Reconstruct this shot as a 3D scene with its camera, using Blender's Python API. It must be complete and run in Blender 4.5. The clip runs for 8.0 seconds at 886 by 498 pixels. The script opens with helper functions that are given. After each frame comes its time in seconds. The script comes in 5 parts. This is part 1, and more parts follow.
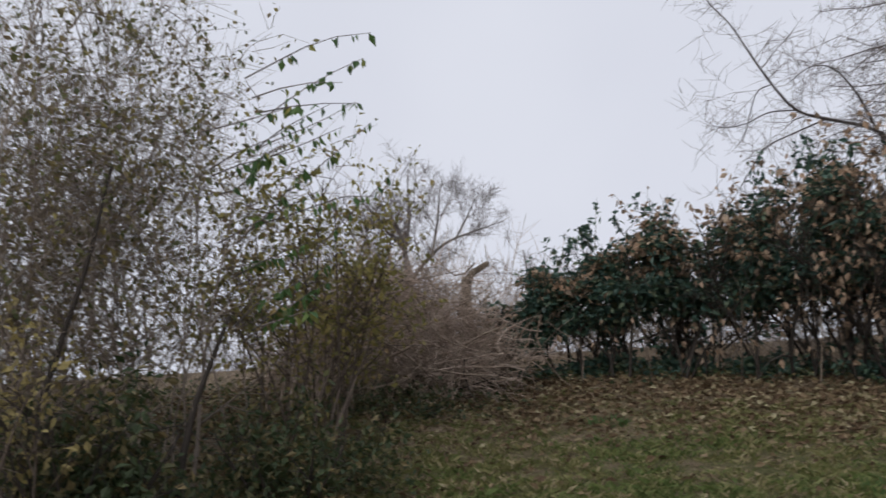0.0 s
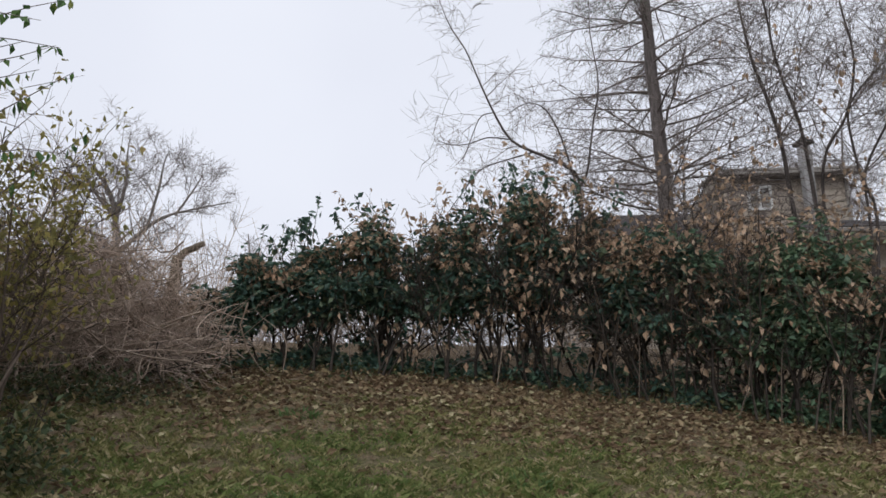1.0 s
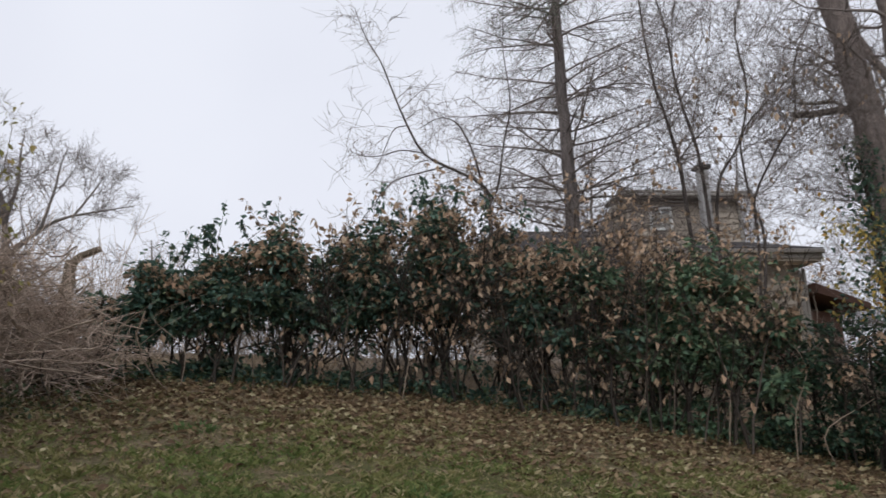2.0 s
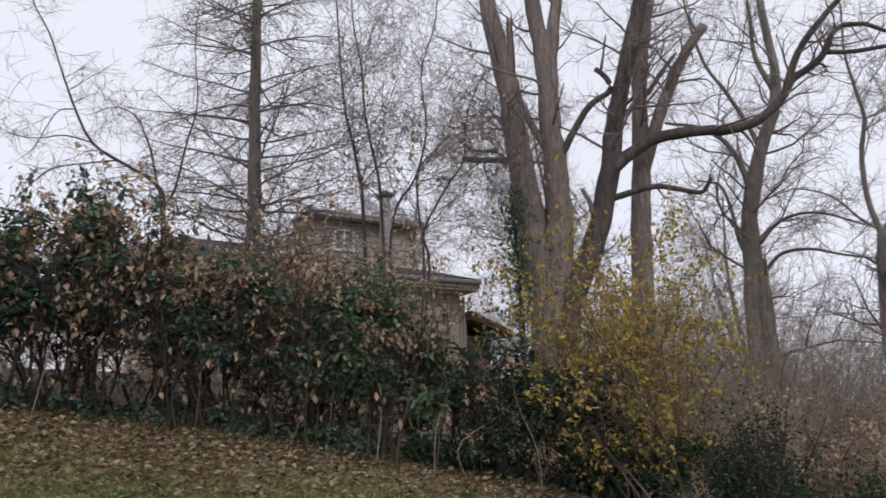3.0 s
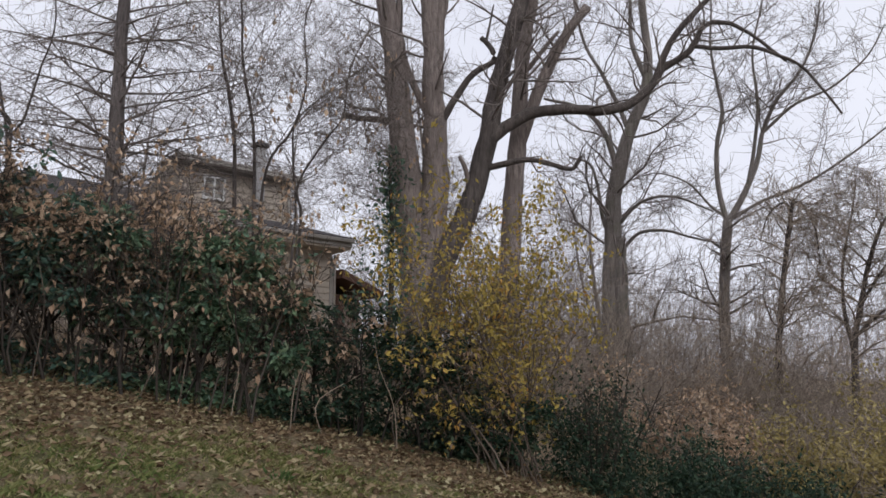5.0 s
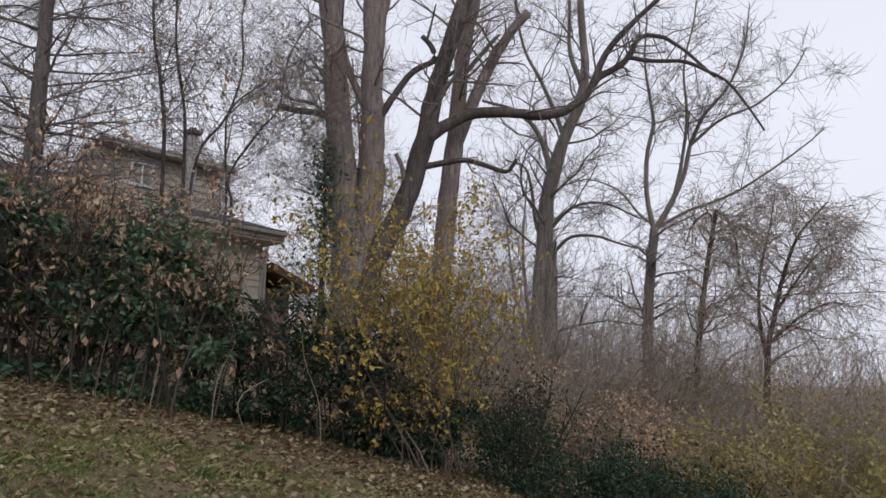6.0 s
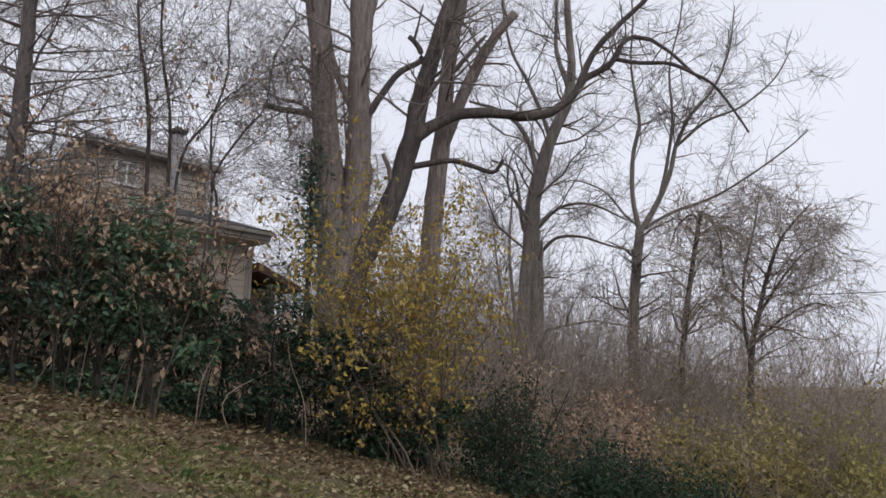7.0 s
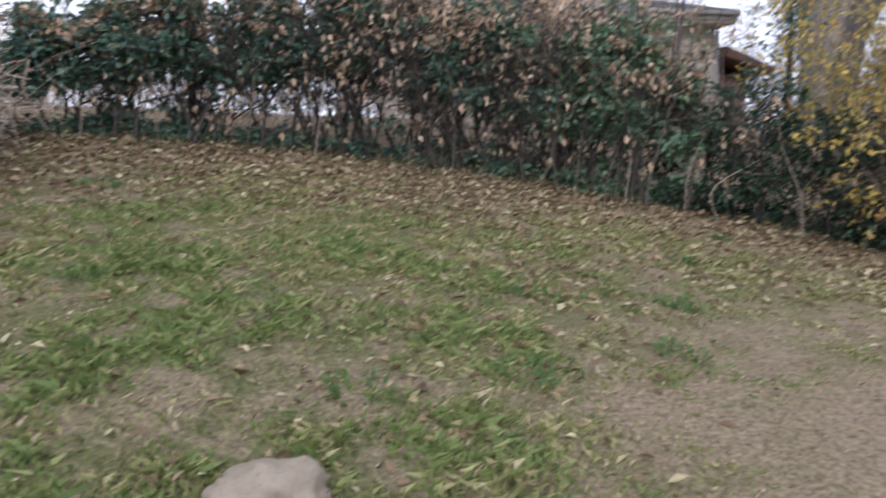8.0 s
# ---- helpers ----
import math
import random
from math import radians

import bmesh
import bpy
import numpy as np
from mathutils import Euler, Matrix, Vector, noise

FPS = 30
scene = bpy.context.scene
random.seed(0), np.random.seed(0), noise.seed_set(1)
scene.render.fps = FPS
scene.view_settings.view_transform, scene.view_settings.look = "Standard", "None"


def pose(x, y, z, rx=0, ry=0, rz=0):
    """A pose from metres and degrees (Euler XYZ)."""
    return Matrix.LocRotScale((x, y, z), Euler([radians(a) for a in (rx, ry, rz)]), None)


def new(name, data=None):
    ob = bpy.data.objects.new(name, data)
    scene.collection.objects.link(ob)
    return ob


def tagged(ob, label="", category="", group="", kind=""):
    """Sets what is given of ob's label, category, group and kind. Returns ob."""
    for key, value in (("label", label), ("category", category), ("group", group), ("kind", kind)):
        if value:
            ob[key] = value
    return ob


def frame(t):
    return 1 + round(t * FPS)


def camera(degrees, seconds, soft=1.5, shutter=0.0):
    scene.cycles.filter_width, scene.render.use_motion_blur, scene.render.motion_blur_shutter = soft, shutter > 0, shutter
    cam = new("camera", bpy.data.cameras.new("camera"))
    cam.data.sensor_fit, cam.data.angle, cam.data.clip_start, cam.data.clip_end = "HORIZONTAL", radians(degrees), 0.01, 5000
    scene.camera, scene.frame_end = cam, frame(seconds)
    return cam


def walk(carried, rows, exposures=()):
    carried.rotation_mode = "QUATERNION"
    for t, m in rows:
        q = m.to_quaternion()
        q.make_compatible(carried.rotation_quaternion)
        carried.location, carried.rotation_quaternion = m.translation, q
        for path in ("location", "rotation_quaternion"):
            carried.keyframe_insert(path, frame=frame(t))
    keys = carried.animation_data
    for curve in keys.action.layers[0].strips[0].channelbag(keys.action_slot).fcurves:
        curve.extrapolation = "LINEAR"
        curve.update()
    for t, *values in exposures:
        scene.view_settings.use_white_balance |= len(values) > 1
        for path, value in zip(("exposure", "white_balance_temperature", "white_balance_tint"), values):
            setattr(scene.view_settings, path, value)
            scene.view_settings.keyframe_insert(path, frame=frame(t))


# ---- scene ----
# camera: panned by a person standing on the slope, at arm's length from the turning axis
cam = camera(62.25, 8.0, soft=1.55, shutter=0.15)
ROWS = [
    (0.0, -0.145, 0.373, 1.6, 103.82, 3.64, 22.19),
    (0.5, -0.05, 0.397, 1.6, 102.36, 1.52, 7.52),
    (1.0, -0.0, 0.4, 1.6, 102.17, 1.45, 0.31),
    (1.2, 0.003, 0.4, 1.6, 102.48, 1.18, -0.17),
    (2.3, 0.094, 0.389, 1.6, 103.26, 1.14, -13.29),
    (2.5, 0.133, 0.377, 1.6, 103.33, 0.6, -19.3),
    (3.0, 0.209, 0.341, 1.6, 103.37, 1.94, -31.06),
    (3.5, 0.244, 0.317, 1.6, 103.41, 1.49, -37.22),
    (4.0, 0.264, 0.3, 1.6, 102.98, 0.56, -41.2),
    (4.2, 0.263, 0.301, 1.6, 101.91, 0.7, -41.03),
    (5.3, 0.266, 0.298, 1.6, 99.81, -0.17, -41.77),
    (5.5, 0.276, 0.289, 1.6, 99.92, -0.43, -43.72),
    (6.0, 0.29, 0.276, 1.6, 100.04, -1.15, -46.63),
    (6.5, 0.295, 0.271, 1.6, 100.03, -1.37, -47.66),
    (7.0, 0.295, 0.27, 1.6, 100.09, -1.11, -47.66),
    (7.4, 0.264, 0.301, 1.6, 96.94, -0.71, -41.36),
    (7.5, 0.242, 0.319, 1.6, 95.22, -1.0, -37.28),
    (7.7, 0.186, 0.354, 1.6, 91.26, -0.72, -27.7),
    (8.0, 0.089, 0.39, 1.6, 84.05, 1.24, -13.05),
]
# the picture brightens as the camera swings down to the lawn
EXPOSURES = [(0.0, -0.03, 6400, 9), (0.5, 0.14, 6400, 8), (1.2, 0.2, 6420, 8), (2.5, 0.18, 6460, 9), (3.2, 0.28, 6460, 10), (4.2, 0.26, 6440, 10), (7.0, 0.2, 6420, 10), (7.4, 0.26, 6400, 10), (7.7, 0.75, 6250, 10), (8.0, 1.3, 5880, 11)]
walk(cam, [(t, pose(*p)) for t, *p in ROWS], EXPOSURES)

# ---- world and sun: even overcast sky ----
SUN_EL, SUN_AZ = 38.0, 200.0
world = bpy.data.worlds.new("overcast_sky")
scene.world = world
world.use_nodes = True
wt = world.node_tree
wt.nodes.clear()
w_out = wt.nodes.new("ShaderNodeOutputWorld")
w_bg = wt.nodes.new("ShaderNodeBackground")
w_sky = wt.nodes.new("ShaderNodeTexSky")
w_sky.sky_type, w_sky.sun_disc = "NISHITA", False
w_sky.sun_elevation, w_sky.sun_rotation = radians(SUN_EL), radians(SUN_AZ)
w_sky.air_density, w_sky.dust_density, w_sky.ozone_density = 1.0, 6.0, 1.0
w_hsv = wt.nodes.new("ShaderNodeHueSaturation")
w_hsv.inputs["Saturation"].default_value = 0.12
w_mix = wt.nodes.new("ShaderNodeMix")
w_mix.data_type = "RGBA"
w_mix.inputs["Factor"].default_value = 0.82
w_co = wt.nodes.new("ShaderNodeTexCoord")
w_noise = wt.nodes.new("ShaderNodeTexNoise")
w_noise.inputs["Scale"].default_value, w_noise.inputs["Detail"].default_value = 2.2, 3.0
w_ramp = wt.nodes.new("ShaderNodeValToRGB")
w_ramp.color_ramp.elements[0].position, w_ramp.color_ramp.elements[1].position = 0.3, 0.72
w_ramp.color_ramp.elements[0].color, w_ramp.color_ramp.elements[1].color = (7.7, 7.85, 8.9, 1), (8.5, 8.65, 9.6, 1)
wt.links.new(w_co.outputs["Generated"], w_noise.inputs["Vector"])
wt.links.new(w_noise.outputs["Fac"], w_ramp.inputs["Fac"])
wt.links.new(w_sky.outputs["Color"], w_hsv.inputs["Color"])
wt.links.new(w_hsv.outputs["Color"], w_mix.inputs["A"])
wt.links.new(w_ramp.outputs["Color"], w_mix.inputs["B"])
wt.links.new(w_mix.outputs["Result"], w_bg.inputs["Color"])
w_bg.inputs["Strength"].default_value = 0.1
wt.links.new(w_bg.outputs["Background"], w_out.inputs["Surface"])
sun = new("sun", bpy.data.lights.new("sun", "SUN"))
sun.data.energy, sun.data.angle, sun.data.color = 0.6, radians(30), (1.0, 0.97, 0.92)
sun.rotation_euler = (radians(90 - SUN_EL), 0, radians(180 - SUN_AZ))


# ---- materials ----
def shader(name, rough=0.8, spec=0.3):
    m = bpy.data.materials.new(name)
    m.use_nodes = True
    n = m.node_tree.nodes
    b = n["Principled BSDF"]
    b.inputs["Roughness"].default_value = rough
    b.inputs["Specular IOR Level"].default_value = spec
    return m, m.node_tree, b


def ramp(nt, stops, fac):
    r = nt.nodes.new("ShaderNodeValToRGB")
    e = r.color_ramp.elements
    while len(e) < len(stops):
        e.new(0.5)
    for k, (pos, col) in enumerate(stops):
        e[k].position, e[k].color = pos, (*col, 1)
    nt.links.new(fac, r.inputs["Fac"])
    return r.outputs["Color"]


def tex(nt, scale, detail=4.0, stretch=(1, 1, 1), rough=0.55):
    co = nt.nodes.new("ShaderNodeTexCoord")
    mp = nt.nodes.new("ShaderNodeMapping")
    mp.inputs["Scale"].default_value = stretch
    t = nt.nodes.new("ShaderNodeTexNoise")
    t.inputs["Scale"].default_value, t.inputs["Detail"].default_value, t.inputs["Roughness"].default_value = scale, detail, rough
    nt.links.new(co.outputs["Object"], mp.inputs["Vector"])
    nt.links.new(mp.outputs["Vector"], t.inputs["Vector"])
    return t.outputs["Fac"]


def mixed(nt, a, b, fac, mode="MIX"):
    x = nt.nodes.new("ShaderNodeMix")
    x.data_type, x.blend_type = "RGBA", mode
    for sock, v in (("A", a), ("B", b)):
        if isinstance(v, tuple):
            x.inputs[sock].default_value = (*v, 1)
        else:
            nt.links.new(v, x.inputs[sock])
    if isinstance(fac, float):
        x.inputs["Factor"].default_value = fac
    else:
        nt.links.new(fac, x.inputs["Factor"])
    return x.outputs["Result"]


def bump(nt, b, fac, strength=0.4, dist=0.02):
    k = nt.nodes.new("ShaderNodeBump")
    k.inputs["Strength"].default_value, k.inputs["Distance"].default_value = strength, dist
    nt.links.new(fac, k.inputs["Height"])
    nt.links.new(k.outputs["Normal"], b.inputs["Normal"])


def bark(name, dark, light, scale=9.0, moss=None):
    m, nt, b = shader(name, 0.9, 0.15)
    ridges = tex(nt, scale * 1.5, 9, (1, 1, 0.14), 0.82)
    patches = tex(nt, 1.3, 3)
    col = ramp(nt, [(0.38, dark), (0.6, light)], ridges)
    col = mixed(nt, col, tuple(0.6 * c for c in light), ramp(nt, [(0.42, (0, 0, 0)), (0.7, (0.7, 0.7, 0.7))], patches))
    if moss:
        col = mixed(nt, col, moss, ramp(nt, [(0.5, (0, 0, 0)), (0.75, (0.55, 0.55, 0.55))], tex(nt, 2.7, 4)))
    nt.links.new(col, b.inputs["Base Color"])
    bump(nt, b, ridges, 1.0, 0.05)
    return m


def foliage(name, stops, rough=0.55, spec=0.35, through_light=0.25):
    """Leaf colours differ from leaf to leaf; a little light passes through the blade."""
    m, nt, b = shader(name, rough, spec)
    g = nt.nodes.new("ShaderNodeNewGeometry")
    col = ramp(nt, stops, g.outputs["Random Per Island"])
    blotch = tex(nt, 60.0, 3)
    col = mixed(nt, col, tuple(0.55 * c for c in stops[0][1]), ramp(nt, [(0.5, (0, 0, 0)), (0.75, (0.6, 0.6, 0.6))], blotch))
    nt.links.new(col, b.inputs["Base Color"])
    tr = nt.nodes.new("ShaderNodeBsdfTranslucent")
    nt.links.new(col, tr.inputs["Color"])
    mx = nt.nodes.new("ShaderNodeMixShader")
    mx.inputs["Fac"].default_value = through_light
    out = nt.nodes["Material Output"]
    nt.links.new(b.outputs["BSDF"], mx.inputs[1])
    nt.links.new(tr.outputs["BSDF"], mx.inputs[2])
    nt.links.new(mx.outputs["Shader"], out.inputs["Surface"])
    return m


def twig(name, a, c):
    m, nt, b = shader(name, 0.85, 0.15)
    g = nt.nodes.new("ShaderNodeNewGeometry")
    col = ramp(nt, [(0.0, a), (1.0, c)], g.outputs["Random Per Island"])
    col = mixed(nt, col, tuple(0.65 * v for v in a), ramp(nt, [(0.5, (0, 0, 0)), (0.8, (0.7, 0.7, 0.7))], tex(nt, 22.0, 3)))
    nt.links.new(col, b.inputs["Base Color"])
    return m


def painted(name, col, rough=0.6, spec=0.3, vary=0.25, scale=3.0, fine=40.0):
    m, nt, b = shader(name, rough, spec)
    info = nt.nodes.new("ShaderNodeObjectInfo")
    c = mixed(nt, col, tuple(v * (1 - vary) for v in col), tex(nt, scale, 5))
    c = mixed(nt, c, tuple(v * (1 - 1.6 * vary) for v in col), ramp(nt, [(0.55, (0, 0, 0)), (0.8, (0.6, 0.6, 0.6))], tex(nt, fine, 3, (1, 1, 0.3))))
    c = mixed(nt, c, tuple(v * (1 - vary) for v in col), ramp(nt, [(0.0, (0, 0, 0)), (1.0, (0.5, 0.5, 0.5))], info.outputs["Random"]))
    nt.links.new(c, b.inputs["Base Color"])
    bump(nt, b, tex(nt, fine, 3), 0.15, 0.004)
    return m


M_BARK = bark("furrowed_grey_bark", (0.115, 0.096, 0.09), (0.35, 0.292, 0.268), 11)
M_BARK_DARK = bark("dark_wet_bark", (0.05, 0.044, 0.042), (0.16, 0.135, 0.125), 10)
M_BARK_PALE = bark("smooth_grey_bark", (0.13, 0.116, 0.108), (0.30, 0.265, 0.245), 7, (0.14, 0.145, 0.10))
M_BARK_CON = bark("conifer_bark", (0.10, 0.088, 0.086), (0.27, 0.235, 0.225), 14)
M_SNAG = bark("weathered_wood", (0.09, 0.075, 0.06), (0.26, 0.21, 0.155), 9, (0.14, 0.13, 0.08))
# the grey twig colour is lifted to stand in for haze and glare
M_TWIG = twig("grey_twigs", (0.14, 0.12, 0.11), (0.28, 0.24, 0.225))
M_TWIG_RED = twig("reddish_twigs", (0.2, 0.165, 0.14), (0.4, 0.33, 0.27))
# distant twigs: distance haze is mixed into their colour as a paler tone
M_TWIG_HAZE = twig("far_twigs_paled_for_haze", (0.2, 0.175, 0.17), (0.34, 0.3, 0.29))
M_BRUSH = twig("dry_brush", (0.34, 0.265, 0.215), (0.62, 0.49, 0.4))
M_STEM = twig("dark_stems", (0.035, 0.03, 0.027), (0.08, 0.066, 0.055))
M_STEM_PALE = twig("pale_dead_stems", (0.22, 0.17, 0.13), (0.4, 0.32, 0.25))
M_STEM_BROWN = twig("brown_stems", (0.08, 0.062, 0.05), (0.19, 0.15, 0.12))
M_HEDGE = foliage("dark_evergreen_leaves", [(0.0, (0.039, 0.078, 0.065)), (0.45, (0.065, 0.124, 0.091)), (0.8, (0.098, 0.163, 0.104)), (1.0, (0.182, 0.195, 0.111))], 0.5, 0.4, 0.2)
M_LAUREL = foliage("dark_small_evergreen_leaves", [(0.0, (0.014, 0.03, 0.02)), (0.5, (0.028, 0.055, 0.034)), (0.85, (0.048, 0.082, 0.045)), (1.0, (0.09, 0.095, 0.055))], 0.6, 0.22, 0.15)
M_HEDGE_OLIVE = foliage("olive_evergreen_leaves", [(0.0, (0.058, 0.111, 0.072)), (0.5, (0.111, 0.189, 0.111)), (0.85, (0.182, 0.260, 0.150)), (1.0, (0.260, 0.273, 0.169))], 0.45, 0.45, 0.22)
M_DEAD = foliage("withered_brown_leaves", [(0.0, (0.200, 0.150, 0.112)), (0.4, (0.413, 0.300, 0.206)), (0.75, (0.546, 0.371, 0.253)), (1.0, (0.657, 0.517, 0.378))], 0.75, 0.2, 0.3)
M_YELLOW = foliage("yellow_autumn_leaves", [(0.0, (0.2, 0.165, 0.06)), (0.5, (0.42, 0.32, 0.08)), (0.85, (0.55, 0.41, 0.1)), (1.0, (0.5, 0.25, 0.06))], 0.6, 0.3, 0.35)
M_OCHRE = foliage("ochre_autumn_leaves", [(0.0, (0.22, 0.18, 0.085)), (0.5, (0.38, 0.31, 0.13)), (1.0, (0.5, 0.41, 0.17))], 0.7, 0.25, 0.3)
M_LEFT = foliage("green_and_bronze_leaves", [(0.0, (0.12, 0.135, 0.06)), (0.4, (0.22, 0.22, 0.09)), (0.7, (0.27, 0.2, 0.12)), (1.0, (0.42, 0.36, 0.13))], 0.55, 0.3, 0.45)
M_OLIVE = foliage("olive_yellow_leaves", [(0.0, (0.21, 0.2, 0.075)), (0.5, (0.35, 0.31, 0.11)), (0.85, (0.44, 0.37, 0.13)), (1.0, (0.4, 0.27, 0.15))], 0.55, 0.3, 0.45)
M_GREENLEAF = foliage("fresh_green_leaves", [(0.0, (0.056, 0.12, 0.04)), (0.7, (0.128, 0.224, 0.064)), (1.0, (0.352, 0.32, 0.08))], 0.5, 0.35, 0.35)
M_UNDER = foliage("groundcover_leaves", [(0.0, (0.03, 0.05, 0.02)), (0.5, (0.07, 0.095, 0.04)), (0.85, (0.15, 0.13, 0.06)), (1.0, (0.28, 0.21, 0.1))], 0.5, 0.35, 0.25)
M_LITTER = foliage("fallen_leaves", [(0.0, (0.086, 0.053, 0.032)), (0.4, (0.171, 0.115, 0.068)), (0.75, (0.283, 0.210, 0.124)), (1.0, (0.410, 0.367, 0.222))], 0.75, 0.2, 0.1)
M_GRASS = foliage("grass_blades", [(0.0, (0.11, 0.13, 0.04)), (0.5, (0.215, 0.215, 0.08)), (0.8, (0.33, 0.285, 0.14)), (1.0, (0.46, 0.37, 0.24))], 0.6, 0.25, 0.3)
M_LUSH = foliage("green_grass_blades", [(0.0, (0.085, 0.12, 0.036)), (0.5, (0.15, 0.195, 0.058)), (0.85, (0.235, 0.255, 0.095)), (1.0, (0.34, 0.31, 0.15))], 0.6, 0.25, 0.35)
M_WEED = foliage("bright_green_weeds", [(0.0, (0.07, 0.125, 0.04)), (1.0, (0.13, 0.2, 0.07))], 0.55, 0.3, 0.35)
M_SIDING = painted("tan_siding", (0.5, 0.43, 0.36), 0.65)
M_TRIM = painted("pale_trim", (0.4, 0.37, 0.34), 0.6, 0.25, 0.3)
M_ROOF = painted("dark_shingles", (0.10, 0.09, 0.09), 0.9, 0.1, 0.35, 8.0)
M_SHAKE = painted("pale_shakes", (0.3, 0.26, 0.21), 0.85, 0.15, 0.4, 10.0)
M_ROOFBROWN = painted("brown_shingles", (0.17, 0.10, 0.08), 0.9, 0.1, 0.35, 8.0)
M_FLUE = painted("galvanised_flue", (0.44, 0.43, 0.43), 0.5, 0.4, 0.3, 6.0)
M_IRON = painted("dark_metal", (0.06, 0.055, 0.055), 0.6, 0.4)
M_WHITE = painted("white_paint", (0.72, 0.72, 0.72), 0.5, 0.3, 0.12)
M_CURTAIN = painted("net_curtain", (0.5, 0.52, 0.55), 0.9, 0.1, 0.2, 14.0)
M_BRICK = painted("red_brick", (0.3, 0.11, 0.075), 0.9, 0.15, 0.35, 5.0)
M_MORTAR = painted("mortar", (0.34, 0.31, 0.28), 0.95, 0.1)
M_STONE = painted("field_stone", (0.32, 0.26, 0.2), 0.95, 0.1, 0.55, 18.0, 90.0)
M_GLASS, _gt, _gb = shader("window_glass", 0.04, 0.5)
_gb.inputs["Transmission Weight"].default_value, _gb.inputs["IOR"].default_value = 1.0, 1.45


def lawn():
    m, nt, b = shader("autumn_lawn", 0.95, 0.1)
    mid, fine, grit = tex(nt, 3.2, 5), tex(nt, 38.0, 5, rough=0.7), tex(nt, 160.0, 3)
    worn = nt.nodes.new("ShaderNodeAttribute")
    worn.attribute_name = "worn"
    soil = ramp(nt, [(0.3, (0.075, 0.055, 0.038)), (0.5, (0.21, 0.155, 0.105)), (0.75, (0.42, 0.33, 0.235))], fine)
    soil = mixed(nt, soil, (0.48, 0.39, 0.29), ramp(nt, [(0.6, (0, 0, 0)), (0.75, (0.6, 0.6, 0.6))], grit))
    green = ramp(nt, [(0.3, (0.04, 0.046, 0.018)), (0.7, (0.16, 0.16, 0.065))], fine)
    c = mixed(nt, soil, green, ramp(nt, [(0.4, (0.15, 0.15, 0.15)), (0.6, (0.9, 0.9, 0.9))], mid))
    c = mixed(nt, c, soil, worn.outputs["Fac"])
    nt.links.new(c, b.inputs["Base Color"])
    bump(nt, b, fine, 0.9, 0.04)
    return m


M_LAWN = lawn()


# ---- building helpers ----
def mesh_of(name, verts, faces, mat, smooth=False):
    me = bpy.data.meshes.new(name)
    verts, faces = np.asarray(verts, np.float32), np.asarray(faces, np.int32)
    nv, nf, k = len(verts), len(faces), faces.shape[1]
    me.vertices.add(nv)
    me.vertices.foreach_set("co", verts.ravel())
    me.loops.add(nf * k)
    me.loops.foreach_set("vertex_index", faces.ravel())
    me.polygons.add(nf)
    me.polygons.foreach_set("loop_start", np.arange(0, nf * k, k, dtype=np.int32))
    me.polygons.foreach_set("use_smooth", np.full(nf, smooth))
    me.update(calc_edges=True)
    me.materials.append(mat)
    return me


def thing(name, at, label, category, group="", kind=""):
    e = new(name)
    e.empty_display_size = 0.1
    e.location = at
    return tagged(e, label, category, group, kind)


def child(name, me, parent, label="", kind=""):
    """A mesh in world metres becomes a part of its thing."""
    ob = new(name, me)
    ob.parent = parent
    if parent.type == "EMPTY":
        ob.matrix_parent_inverse = Matrix.Translation(-parent.location)
    return tagged(ob, label, kind=kind)


def part(name, bm, material, parent, label="", smooth=False):
    me = bpy.data.meshes.new(name)
    for f in bm.faces:
        f.smooth = smooth
    bm.to_mesh(me)
    bm.free()
    me.materials.append(material)
    return child(name, me, parent, label)


def box(x0, y0, z0, x1, y1, z1, bevel=0.0):
    bm = bmesh.new()
    bmesh.ops.create_cube(bm, size=1.0)
    for v in bm.verts:
        v.co = Vector((x0 + (v.co.x + 0.5) * (x1 - x0), y0 + (v.co.y + 0.5) * (y1 - y0), z0 + (v.co.z + 0.5) * (z1 - z0)))
    if bevel:
        bmesh.ops.bevel(bm, geom=list(bm.edges), offset=bevel, segments=1, affect="EDGES")
    return bm


def prism(bottom, top):
    """A solid between two outlines with as many corners."""
    bm = bmesh.new()
    a, b = [bm.verts.new(p) for p in bottom], [bm.verts.new(p) for p in top]
    n = len(a)
    bm.faces.new(a[::-1]), bm.faces.new(b)
    for i in range(n):
        bm.faces.new((a[i], a[(i + 1) % n], b[(i + 1) % n], b[i]))
    bmesh.ops.recalc_face_normals(bm, faces=bm.faces)
    return bm


